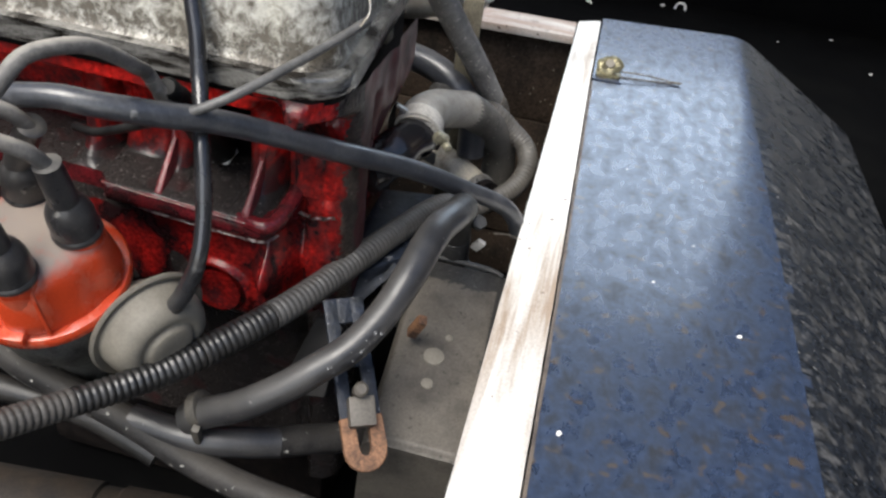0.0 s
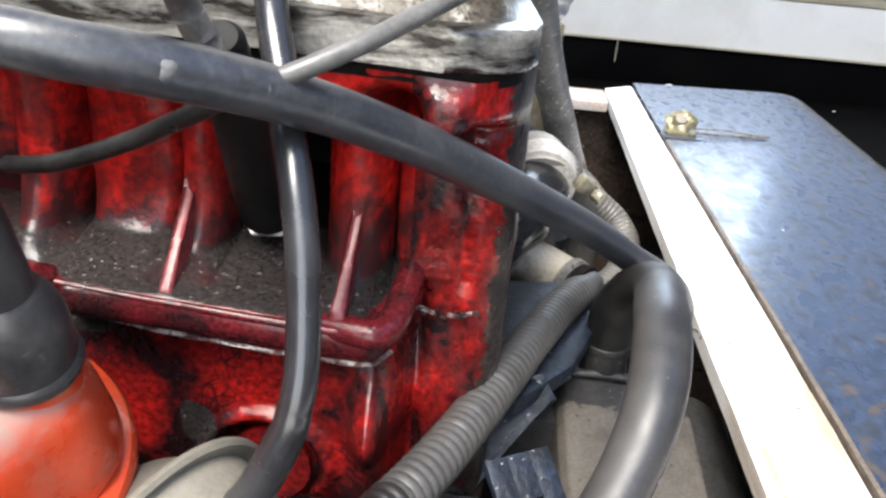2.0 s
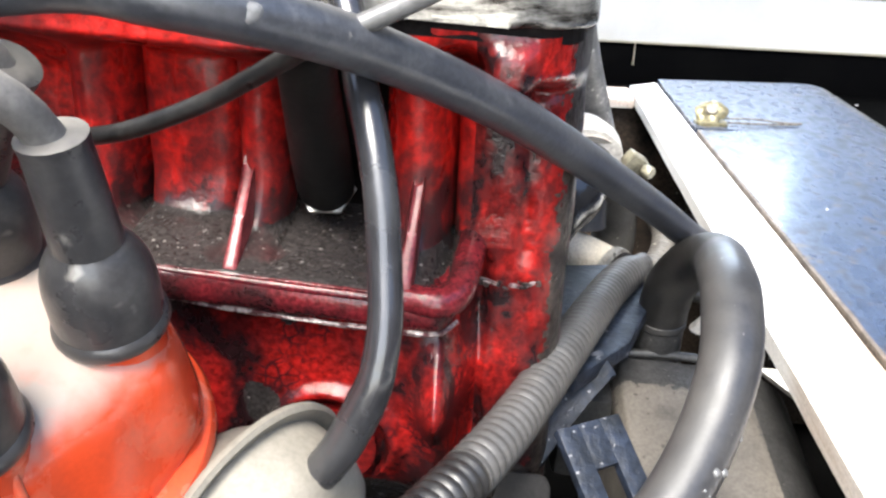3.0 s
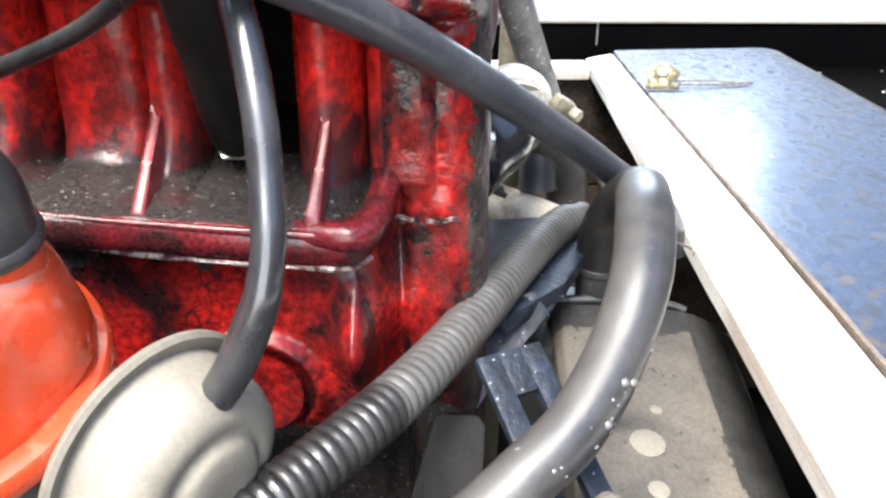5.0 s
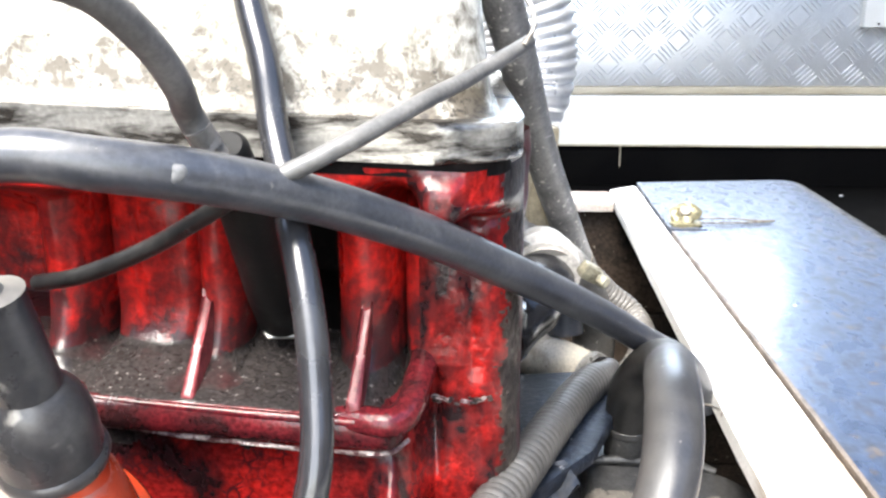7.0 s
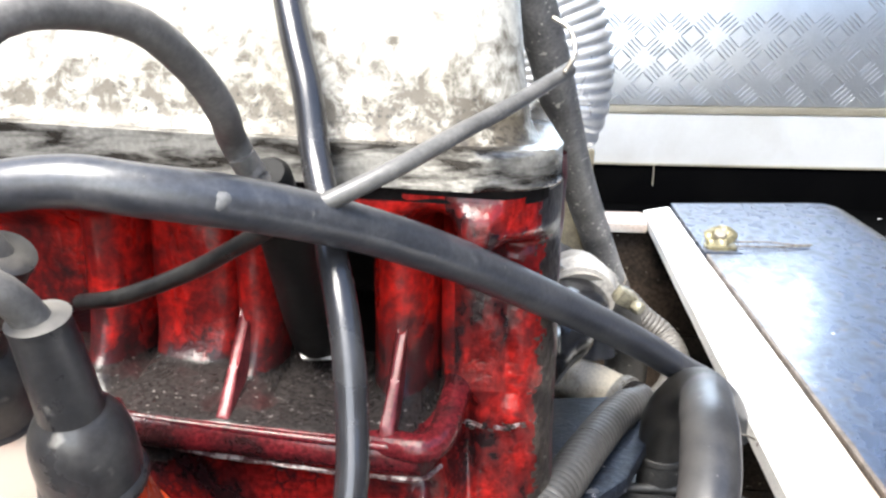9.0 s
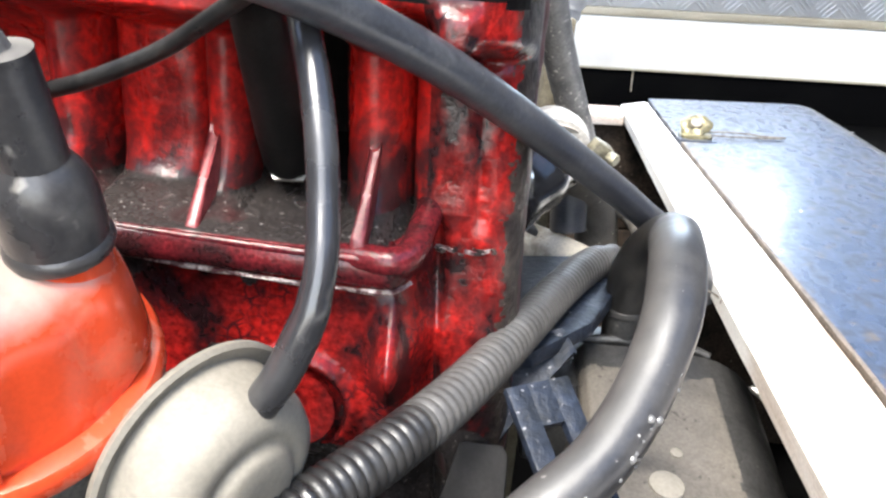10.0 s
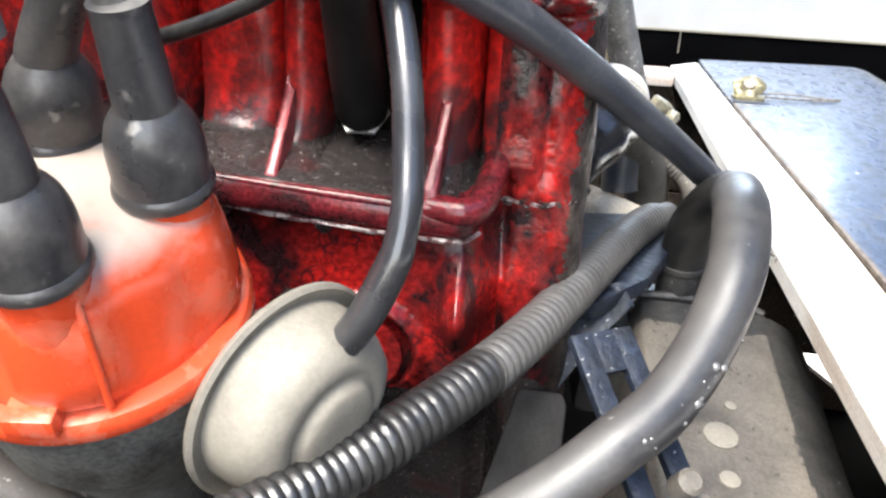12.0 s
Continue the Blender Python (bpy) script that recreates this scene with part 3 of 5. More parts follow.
# ---- blue-black panel beside the opening ----
def side_panel():
    t = thing("engine_cover_panel", (0.15, 0.1, FLOOR_Z), "scuffed blue-black metal cover panel beside the opening", "cover panel")
    top = [(edge_x(y) + 0.0015, y) for y in (-0.82, -0.5, -0.25, -0.10, 0.0, 0.10, 0.20, 0.312)] + [(0.060, 0.314), (0.060, 0.3185), (0.0290, 0.3185), (0.0275, 0.523), (0.1735, 0.5430)]
    # cross section that folds down on the outer side
    sect = [(-0.0225, -0.0001), (-0.015, -0.0002), (-0.008, -0.0004), (-0.002, -0.0008), (0.004, -0.0017), (0.010, -0.0032), (0.016, -0.0053), (0.022, -0.0084), (0.028, -0.0120), (0.034, -0.0157), (0.20, -0.119)]
    bm = slab(top + [(0.1665, -0.82)], TOP_Z - 0.004, TOP_Z + 0.0065)
    part("panel_top", bm, PANEL, t)
    ins, outs = [], []
    for k in range(61):
        y = -0.815 + 1.125 * k / 60
        x = edge_x(y) + 0.0014
        ins.append((x - 0.0012 + 0.0004 * noise.noise(Vector((y * 40, 0, 0))), y))
        outs.append((x + 0.0010 + 0.0008 * noise.noise(Vector((y * 60, 3, 0))), y))
    part("edge_strip", slab(outs + ins[::-1], TOP_Z - 0.006, TOP_Z + 0.0069), EDGE_BROWN, t, "grimy brown raw edge", smooth=0)
    sl = bmesh.new()
    n = 120
    grid = []
    for i in range(n + 1):
        f = i / n
        y = -0.82 + f * (0.546 + 0.82)
        x0 = 0.190 + f * 0.007
        grid.append([sl.verts.new((x0 - 0.001 + dx, y + dx * 0.10 * step01(0.9, 1.0, f), TOP_Z + 0.0065 + dz)) for dx, dz in sect])
    under = [[sl.verts.new(v.co - Vector((0, 0, 0.004))) for v in row] for row in grid]
    last = len(sect) - 1
    for a, b, c, d in zip(grid, grid[1:], under, under[1:]):
        for k in range(last):
            sl.faces.new((a[k], a[k + 1], b[k + 1], b[k]))
            sl.faces.new((c[k], d[k], d[k + 1], c[k + 1]))
        sl.faces.new((a[last], c[last], d[last], b[last]))
    for a, c in ((grid[0], under[0]), (grid[-1], under[-1])):
        for k in range(last):
            sl.faces.new((a[k], c[k], c[k + 1], a[k + 1]))
    side = part("sloping_side", sl, SLOPE, t, "black mottled sloping side", smooth=50)
    side.data.materials.append(PANEL)
    for p in side.data.polygons:
        if p.center.x - 0.190 - 0.007 * (p.center.y + 0.82) / 1.366 < 0.004 + 0.005 * noise.noise(p.center * 60):
            p.material_index = 1
    far = bmesh.new()
    pts = [(0.198, 0.5465, TOP_Z + 0.002), (0.235, 0.550, 0.888), (0.396, 0.563, 0.786), (0.2, 0.548, 0.786)]
    far.faces.new([far.verts.new(p) for p in pts])
    bmesh.ops.solidify(far, geom=list(far.faces), thickness=0.003)
    part("end_plate", far, SLOPE, t)
    face = block((0.17, 0.003, 0.094), pose(0.113, 0.5335, 0.846, 0, 0, 7.6))
    part("end_plate", face, PANEL, t)


SLOPE = surface("mottled_black_panel_side", (0.016, 0.019, 0.025), (0.085, 0.083, 0.082), scale=75, amount=(0.50, 0.64), rough=(0.2, 0.42), grain=0.35, grain_scale=220,
                bump=0.5, speck=(0.20, 0.196, 0.19), speck_scale=240, speck_cut=0.69, speck_soft=0.08, stretch=(0.6, 1.0, 1.0), spec=0.7)
EDGE_BROWN = surface("grimy_brown_edge", (0.135, 0.108, 0.085), (0.075, 0.06, 0.05), scale=70, amount=(0.45, 0.62), rough=(0.4, 0.65), grain=0.15, bump=0.4)
DROP = surface("pale_dried_drop", (0.11, 0.11, 0.11), (0.07, 0.07, 0.07), scale=100, rough=(0.12, 0.25), grain=0.03, bump=0.0, spec=0.7)
CONDUIT_DUSTY = surface("dust_coated_plastic", (0.072, 0.069, 0.066), (0.036, 0.035, 0.034), scale=40, amount=(0.48, 0.7), rough=(0.4, 0.6), grain=0.12, bump=0.15)
CONDUIT_MID = surface("scuffed_corrugated_plastic", (0.0150, 0.0146, 0.0148), (0.030, 0.029, 0.028), scale=40, amount=(0.42, 0.66), rough=(0.26, 0.48), grain=0.1, bump=0.12)
CONDUIT_PALE = surface("dust_caked_plastic", (0.060, 0.055, 0.050), (0.026, 0.024, 0.023), scale=45, amount=(0.48, 0.7), rough=(0.5, 0.7), grain=0.15, bump=0.2)
CONDUIT_BLACK = surface("dusty_corrugated_plastic", (0.0094, 0.0094, 0.0101), (0.0252, 0.0245, 0.0238), scale=30, amount=(0.45, 0.7), rough=(0.2, 0.42), grain=0.1, bump=0.1, spec=0.6)
side_panel()


def latch():
    t = thing("latch_pin", (0.045, 0.333, TOP_Z), "yellowed wing latch with a wire hairpin lying on the panel", "latch")
    z = TOP_Z + 0.0065
    base = slab(rounded(0.031, 0.058, 0.325, 0.346, 0.005), z, z + 0.0025, None, 0.001)
    part("base_plate", base, LATCH, t)
    tab = lathe([(0.0105, -0.001), (0.0128, 0.0), (0.0130, 0.0012), (0.0108, 0.0030), (0.0070, 0.0036), (0.0045, 0.0024), (0.001, 0.0022)], pose(0.0445, 0.3405, z + 0.0085, 42, 4, -6), 36, bulge=lambda a, h: 0.0016 * math.sin(2 * a + 0.6) + 0.0008 * math.sin(5 * a))
    for v in tab.verts:
        v.co += 0.0016 * noise.noise_vector(v.co * 160)
    part("tab", tab, LATCH, t, "yellowed crumpled round tab")
    part("stud", lathe([(0.0052, 0), (0.0056, 0.0022), (0.0048, 0.0040), (0.002, 0.0046)], pose(0.0445, 0.3400, z + 0.0095, 38, 4, -6), 18), ZINC, t, "dull grey stud head")
    part("pin", tube([(0.056, 0.341, z + 0.004), (0.085, 0.344, z + 0.004), (0.112, 0.345, z + 0.002), (0.124, 0.344, z + 0.0025), (0.112, 0.340, z + 0.002), (0.08, 0.331, z + 0.003), (0.056, 0.326, z + 0.004)], 0.0009, 8), WIRE_DARK, t, "dark wire hairpin")


latch()


def ring_on_floor():
    t = thing("plastic_ring", (0.158, 0.985, FLOOR_Z), "half-round pale plastic ring standing on the black floor", "ring")
    part("arch", tube([(0.149, 0.985, FLOOR_Z), (0.151, 0.985, FLOOR_Z + 0.008), (0.158, 0.985, FLOOR_Z + 0.011), (0.165, 0.985, FLOOR_Z + 0.008), (0.167, 0.985, FLOOR_Z)], 0.0022, 10, wobble=0.3), FLECK, t)


ring_on_floor()

for x, y, z, s, a in ((-0.002, 0.935, 0, 5, 20), (0.417, 0.962, 0, 3, 0), (0.456, 0.821, 0, 3, 40), (0.003, 0.928, 0, 3, 10), (-0.030, 0.985, 0, 3, 80),
                      (0.127, 0.990, 0, 5, 50), (0.32, 0.90, 0, 2, 30), (0.52, 0.98, 0, 2, 30), (0.05, 0.80, 0, 3, 5)):
    bm = slab([(-1, -0.5), (0.3, -0.8), (1.1, 0.2), (0.2, 0.7), (-0.8, 0.4)], 0, 0.3, pose(x, y, FLOOR_Z, 0, 0, a) @ Matrix.Scale(s / 1000, 4), 0)
    tagged(part("paint_flake", bm, FLECK, smooth=0), "pale flake of paint on the black floor", "flake", "flakes on the floor")

for x, y, z, s, a in ((0.158, -0.082, TOP_Z + 0.0066, 2, 20), (0.050, -0.208, TOP_Z + 0.0066, 2, 70), (0.074, 0.124, TOP_Z + 0.0066, 1, 0), (0.130, 0.02, TOP_Z + 0.0066, 1, 45), (0.100, -0.04, TOP_Z + 0.0066, 1, 10)):
    bm = slab([(-1, -0.5), (0.3, -0.8), (1.1, 0.2), (0.2, 0.7), (-0.8, 0.4)], 0, 0.3, pose(x, y, z, 0, 0, a) @ Matrix.Scale(s / 1000, 4), 0)
    tagged(part("paint_flake", bm, FLECK, smooth=0), "tiny pale flake of paint on the panel", "flake", "flakes on the panel")


# ---- engine ----
engine = thing("engine", (-0.25, 0.0, 0.515), "red petrol engine with oily flaking paint and an aluminium top cover", "engine")


def wall_y(x, z):
    """The casting's front between shelf and head: columns, a deep recess and a corner pillar."""
    y = -0.100
    for c, hw, out, pw in ((-0.273, 0.0125, 0.024, 0.6), (-0.243, 0.017, 0.013, 0.25), (-0.2165, 0.0095, 0.020, 0.5), (-0.161, 0.0125, 0.025, 0.6), (-0.1335, 0.0145, 0.017, 0.3)):
        d = (x - c) / hw
        if abs(d) < 1:
            flare = 1 + (0.16 if c < -0.14 else 0.0) * step01(0.985, 0.966, z)
            y = min(y, -0.100 - (out * flare + (0.005 if c < -0.14 else 0.0) * math.exp(-(z - 0.9665) / 0.0032)) * (1 - d * d) ** pw)
    deep = step01(-0.2085, -0.2035, x) * step01(-0.1725, -0.1765, x) * step01(0.964, 0.974, z)
    y += 0.075 * deep
    left = step01(-0.284, -0.290, x)
    y += 0.03 * left * step01(1.03, 1.0, z)
    # overhanging head band with a hollow and a lug
    band = step01(1.022, 1.034, z)
    if x > -0.122:
        band *= 0.8
    y = y * (1 - band) + (-0.146 + 0.05 * (x + 0.15)) * band
    pit = math.exp(-((x + 0.1465) / 0.007) ** 2 - ((z - 1.031) / 0.006) ** 2)
    y += 0.035 * pit
    lug = math.exp(-((x + 0.131) / 0.0075) ** 4 - ((z - 1.034) / 0.008) ** 4)
    y = min(y, y * (1 - lug) + -0.150 * lug)
    pit2 = math.exp(-((x + 0.118) / 0.006) ** 2 - ((z - 1.026) / 0.005) ** 2)
    return y + 0.010 * pit2


def low_y(x, z):
    """The crankcase side below the shelf."""
    k = step01(-0.150, -0.138, x)
    y = -0.138 * (1 - k) + -0.115 * k
    y -= 0.016 * math.exp(-((x + 0.146) / 0.010) ** 2 - ((z - 0.918) / 0.013) ** 2)
    y -= 0.006 * math.exp(-((x + 0.148) / 0.008) ** 2) * step01(0.945, 0.92, z) * step01(0.84, 0.88, z)
    y += 0.006 * math.exp(-((x + 0.137) / 0.003) ** 2)
    r = math.hypot(x + 0.187, z - 0.889)
    y -= 0.0040 * math.exp(-((r - 0.0235) / 0.0028) ** 2) * step01(0.880, 0.895, z)
    y += 0.006 * step01(0.0205, 0.0185, r)
    return y + 0.05 * step01(0.885, 0.82, z) * step01(-0.125, -0.15, x)


def casting():
    us = [-0.46 + 0.006 * k for k in range(28)] + [-0.295 + 0.0007 * k for k in range(250)]
    us = [u for u in us if u < -0.1225]
    cols = []
    zl = [0.70, 0.76, 0.80] + [0.82 + 0.0011 * k for k in range(114)]
    zw = [0.9665 + 0.0008 * k for k in range(99)]
    for u in us:
        m = step01(-0.139, -0.147, u)          # the shelf ends before the corner pillar
        m *= step01(-0.262, -0.252, u)
        col = [(u, low_y(u, z) + 0.0012 * noise.noise(Vector((u * 60, 3, z * 60))), z) for z in zl]
        yb = low_y(u, 0.944)
        yf = yb - 0.0125 * m
        yt = wall_y(u, 0.9665)
        dip = 0.0045 * math.exp(-((u + 0.150) / 0.0045) ** 2) * m
        col += [(u, yb - 0.001 * m, 0.9462), (u, yf + 0.003 * m, 0.9468 + 0.0004), (u, yf + 0.0006 * m, 0.9490), (u, yf, 0.953), (u, yf + 0.0006 * m, 0.9572), (u, yf + 0.0028 * m, 0.9598)]
        for k in range(1, 9):
            f = k / 9
            y = (yf + 0.0028 * m) * (1 - f) + yt * f
            z = 0.9598 + 0.0067 * f - dip * math.sin(math.pi * f)
            col.append((u, y, z + 0.0006 * noise.noise(Vector((u * 120, y * 120, 7)))))
        col += [(u, wall_y(u, z) + 0.0010 * noise.noise(Vector((u * 70, 1, z * 70))), z) for z in zw]
        cols.append(col)
    # round the corner and along the end face
    last = cols[-1]
    for k in range(1, 68):
        if k <= 27:
            a = math.pi / 2 * k / 27
            dx, dy = 0.0185 * math.sin(a), 0.026 * (1 - math.cos(a))
        else:
            dx, dy = 0.0185, 0.026 + (k - 27) * 0.003
        col = []
        for x, y, z in last:
            y2 = y * (1 - min(1, k / 27)) + -0.117 * min(1, k / 27)
            slot = 0.006 * math.exp(-((dy - 0.052) / 0.006) ** 2) * step01(0.975, 0.985, z) * step01(1.03, 1.02, z)
            slot += 0.016 * step01(1.02, 0.95, z) * step01(0.03, 0.09, dy) - 0.003 * math.exp(-((dy - 0.085) / 0.008) ** 2)
            col.append((x + dx - slot + 0.0009 * noise.noise(Vector((dy * 70, 2, z * 70))), y2 + dy, z))
        cols.append(col)
    verts = [v for col in cols for v in col]
    n = len(cols[0])
    faces = [(i * n + j, (i + 1) * n + j, (i + 1) * n + j + 1, i * n + j + 1) for i in range(len(cols) - 1) for j in range(n - 1)]
    mesh = bpy.data.meshes.new("cylinder_block")
    mesh.from_pydata(verts, [], faces)
    ob = finish("cylinder_block", mesh, RED, engine, "red painted cylinder block with flaking paint, darkened by oil and painted-in shade", smooth=55)
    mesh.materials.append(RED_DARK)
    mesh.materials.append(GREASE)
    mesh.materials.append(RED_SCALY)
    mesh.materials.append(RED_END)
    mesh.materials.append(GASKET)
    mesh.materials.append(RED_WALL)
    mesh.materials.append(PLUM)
    # oil darkens the shelf; in the recess and low down shade is painted in too
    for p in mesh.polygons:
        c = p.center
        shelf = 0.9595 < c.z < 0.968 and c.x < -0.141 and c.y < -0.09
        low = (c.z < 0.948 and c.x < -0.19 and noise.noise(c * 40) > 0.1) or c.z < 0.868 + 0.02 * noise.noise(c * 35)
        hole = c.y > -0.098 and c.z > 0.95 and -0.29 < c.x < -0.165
        # back of the deep recess: its shade is put in as near black
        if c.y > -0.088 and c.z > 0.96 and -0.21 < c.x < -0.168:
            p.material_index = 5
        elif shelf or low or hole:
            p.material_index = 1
        elif 0.9455 < c.z < 0.9605 and c.x < -0.139:
            p.material_index = 4
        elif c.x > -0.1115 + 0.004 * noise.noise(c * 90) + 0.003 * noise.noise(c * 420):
            # greasy corner edge, a duller plum on the end face behind it
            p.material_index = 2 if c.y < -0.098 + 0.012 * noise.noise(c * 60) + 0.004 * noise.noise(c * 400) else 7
        elif c.z < 0.9475 and c.x < -0.137:
            p.material_index = 3
        elif c.z > 0.9605 and c.x < -0.1415:
            p.material_index = 6
    return ob


casting()


def gussets():
    for (tx, ty, tz), (bx, by, bz) in (((-0.2195, -0.1155, 0.9900), (-0.2195, -0.1475, 0.9580)), ((-0.1590, -0.1220, 0.9920), (-0.1612, -0.1485, 0.9610))):
        web = [(ty + 0.013, tz + 0.020), (ty + 0.0035, tz + 0.009), (ty - 0.0028, tz - 0.003), ((ty + by) / 2 - 0.0012, (tz + bz) / 2), (by + 0.001, bz + 0.003), (by, bz - 0.002), (ty + 0.013, bz - 0.002)]
        bm = slab(web, -0.0018, 0.0018, Matrix(((0, 0, 1, tx), (1, 0, 0, 0), (0, 1, 0, 0), (0, 0, 0, 1))), 0.0016, 4)
        for v in bm.verts:
            v.co.x += (bx - tx) * step01(tz, bz, v.co.z) + 0.0004 * noise.noise(v.co * 200)
            foot = step01(bz + 0.008, bz, v.co.z)
            v.co.x = bx * foot + tx * (1 - foot) + (v.co.x - (bx * foot + tx * (1 - foot))) * (1 + 0.5 * foot)
        part("gusset", bm, RED_RIB, engine, "worn red strengthening rib")
    rim = tube([(-0.178, -0.1400, 0.9540), (-0.1660, -0.1440, 0.9560), (-0.1570, -0.1462, 0.9573), (-0.150, -0.1474, 0.9577), (-0.1450, -0.1435, 0.9582), (-0.1425, -0.136, 0.9605), (-0.1415, -0.126, 0.9635), (-0.1405, -0.117, 0.966), (-0.1400, -0.110, 0.969)], 0.0052, 20)
    part("shelf_rim", rim, RED_END, engine, "dark glossy red raised rim")
    front = tube([(-0.256, -0.1470, 0.9585), (-0.235, -0.1478, 0.9580), (-0.200, -0.1487, 0.9578), (-0.160, -0.1492, 0.9580)], 0.0016, 10)
    part("shelf_rim", front, RED_END, engine, "worn red raised rim")
    pale = tube([(-0.258, -0.1440, 0.9475), (-0.235, -0.1465, 0.9468), (-0.200, -0.1480, 0.9462), (-0.165, -0.1490, 0.9462), (-0.150, -0.1480, 0.9465), (-0.1435, -0.1385, 0.947)], 0.0009, 8, step=0.0015, wobble=1.0)
    part("gasket_edge", pale, CRUMB, engine, "crumbling pale gasket edge")
    for line in ([(-0.1375, -0.1172, 0.9540), (-0.1345, -0.1182, 0.9543), (-0.131, -0.1190, 0.9537)], [(-0.1265, -0.1190, 0.9540), (-0.122, -0.1175, 0.9533), (-0.117, -0.1135, 0.9537), (-0.112, -0.1085, 0.9535)]):
        seam = tube(line, 0.0008, 8, step=0.001, wobble=1.2)
        part("gasket_edge", seam, CRUMB, engine, "crumbling pale gasket edge")
    random.seed(11)
    crumbs = bmesh.new()
    for k in range(26):
        f = random.random()
        x, y = (-0.1375 + 0.0155 * f, -0.1172 - 0.002 * math.sin(math.pi * f)) if k < 13 else (-0.122 + 0.014 * f, -0.1182 + 0.0115 * f)
        b = block((random.uniform(0.0008, 0.0026), random.uniform(0.0012, 0.002), random.uniform(0.0006, 0.0014)), pose(x, y, 0.9537 + random.uniform(-0.0012, 0.0012), random.uniform(-30, 30), random.uniform(-30, 30), random.uniform(0, 90)), 0.0003, 1)
        crumbs = merge(crumbs, b)
    tagged(part("gasket_crumbs", crumbs, GREASE, engine, "greasy crumbs along the gasket seam"), kind="stuff")
    part("core_plug", lathe([(0.0150, -0.006), (0.0162, -0.001), (0.0158, 0.0005), (0.0140, 0.0008), (0.0080, -0.0006), (0.001, -0.0012)], frame_of((-0.187, -0.1375, 0.889), (0.05, -1, 0)), 40), RED_SCALY, engine, "round red core plug with chipped paint")


gussets()
# unseen filling of the block shell, near black for the shade in the bay
part("crankcase", merge(block((0.33, 0.13, 0.45), pose(-0.295, 0.035, 0.825), 0.006), block((0.30, 0.11, 0.10), pose(-0.295, 0.035, 0.566), 0.012)), GASKET, engine, "near-black crankcase and sump")

HEAD_TURN = pose(-0.15, -0.148, 0, 0, 0, 4.0) @ pose(0.15, 0.148, 0)


def head_top():
    def ring(inset, r):
        return rounded(-0.52 + inset, -0.103 - inset, -0.150 + inset, 0.10 - inset, r, 7)
    part("head_gasket", slab(ring(0.004, 0.026), 1.0425, 1.0478, HEAD_TURN, 0.0005), GASKET, engine, "dark oily gasket")
    part("cover_flange", slab(ring(0.0, 0.030), 1.0474, 1.0605, HEAD_TURN, 0.0030, 3), ALLOY_OILY, engine, "oily aluminium cover flange")
    steps = ((0.006, 1.0595), (0.0085, 1.0615), (0.0105, 1.066), (0.013, 1.085), (0.016, 1.115), (0.019, 1.140), (0.024, 1.153), (0.034, 1.160), (0.055, 1.163))
    bm = bmesh.new()
    rings = []
    for inset, z in steps:
        rings.append([bm.verts.new(HEAD_TURN @ Vector((x, y, z + 0.0008 * noise.noise(Vector((x * 50, y * 50, z * 50)))))) for x, y in ring(inset, 0.030)])
    n = len(rings[0])
    for a, b in zip(rings, rings[1:]):
        for k in range(n):
            bm.faces.new((a[k], a[(k + 1) % n], b[(k + 1) % n], b[k]))
    bm.faces.new(rings[-1])
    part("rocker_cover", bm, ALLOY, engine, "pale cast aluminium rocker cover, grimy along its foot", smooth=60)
    part("stud_base", slab(rounded(-0.134, -0.116, -0.008, 0.010, 0.004, 4), 1.0330, 1.0400, None, 0.0012), BRASS_BOLT, engine, "tarnished square stud base")
    part("cover_nut", hexagon(0.0060, 0.006, pose(-0.1250, 0.0010, 1.0398)), ZINC, engine, "pale cover nut")
    part("stud_cap", lathe([(0.0046, 0.0), (0.0050, 0.002), (0.0047, 0.012), (0.0036, 0.0145), (0.001, 0.0152)], pose(-0.1250, 0.0010, 1.0455), 20), RED_CAP, engine, "red plastic cap on the stud")


head_top()


def thermostat():
    part("thermostat_elbow", merge(tube([(-0.116, -0.046, 0.951), (-0.106, -0.030, 0.956), (-0.0975, -0.012, 0.961), (-0.0935, 0.002, 0.962), (-0.0917, 0.012, 0.9645)], lambda s: 0.0160 + 0.0008 * math.sin(s * 260), 24, wobble=0.08),
                                   block((0.010, 0.036, 0.024), pose(-0.106, -0.036, 0.956), 0.004)), BLACK_WET, engine, "glossy oil-wet outlet elbow")


thermostat()


def tilt_engine():
    """The whole engine leans a little along its length."""
    for ob in engine.children_recursive:
        for v in ob.data.vertices:
            v.co.z -= 0.052 * (v.co.x + 0.165)


tilt_engine()


# ---- hoses, leads and wires ----
def hose(name, points, radius, material, label, category="hose", group="", **kw):
    t = part(name, tube(points, radius, **kw), material, None, smooth=60)
    return tagged(t, label, category, group)


MAIN = [(-0.2992, -0.2296, 1.0475), (-0.2644, -0.228, 1.0546), (-0.2238, -0.2244, 1.0608), (-0.2033, -0.2187, 1.0581), (-0.1801, -0.2048, 1.0519), (-0.1584, -0.1792, 1.0402), (-0.1356, -0.1538, 1.0251), (-0.1116, -0.1217, 1.0048), (-0.0869, -0.0808, 0.9806), (-0.0654, -0.0504, 0.9601), (-0.0462, -0.0266, 0.9413), (-0.0215, 0.0010, 0.9190), (-0.0095, 0.0135, 0.9020), (-0.004, 0.020, 0.884)]
main_hose = hose("long_hose", MAIN, lambda s: 0.0060 + 0.0007 * step01(0.05, 0.13, s), RUBBER, "long black rubber hose crossing over the engine", n=24)
_run = spline(MAIN)
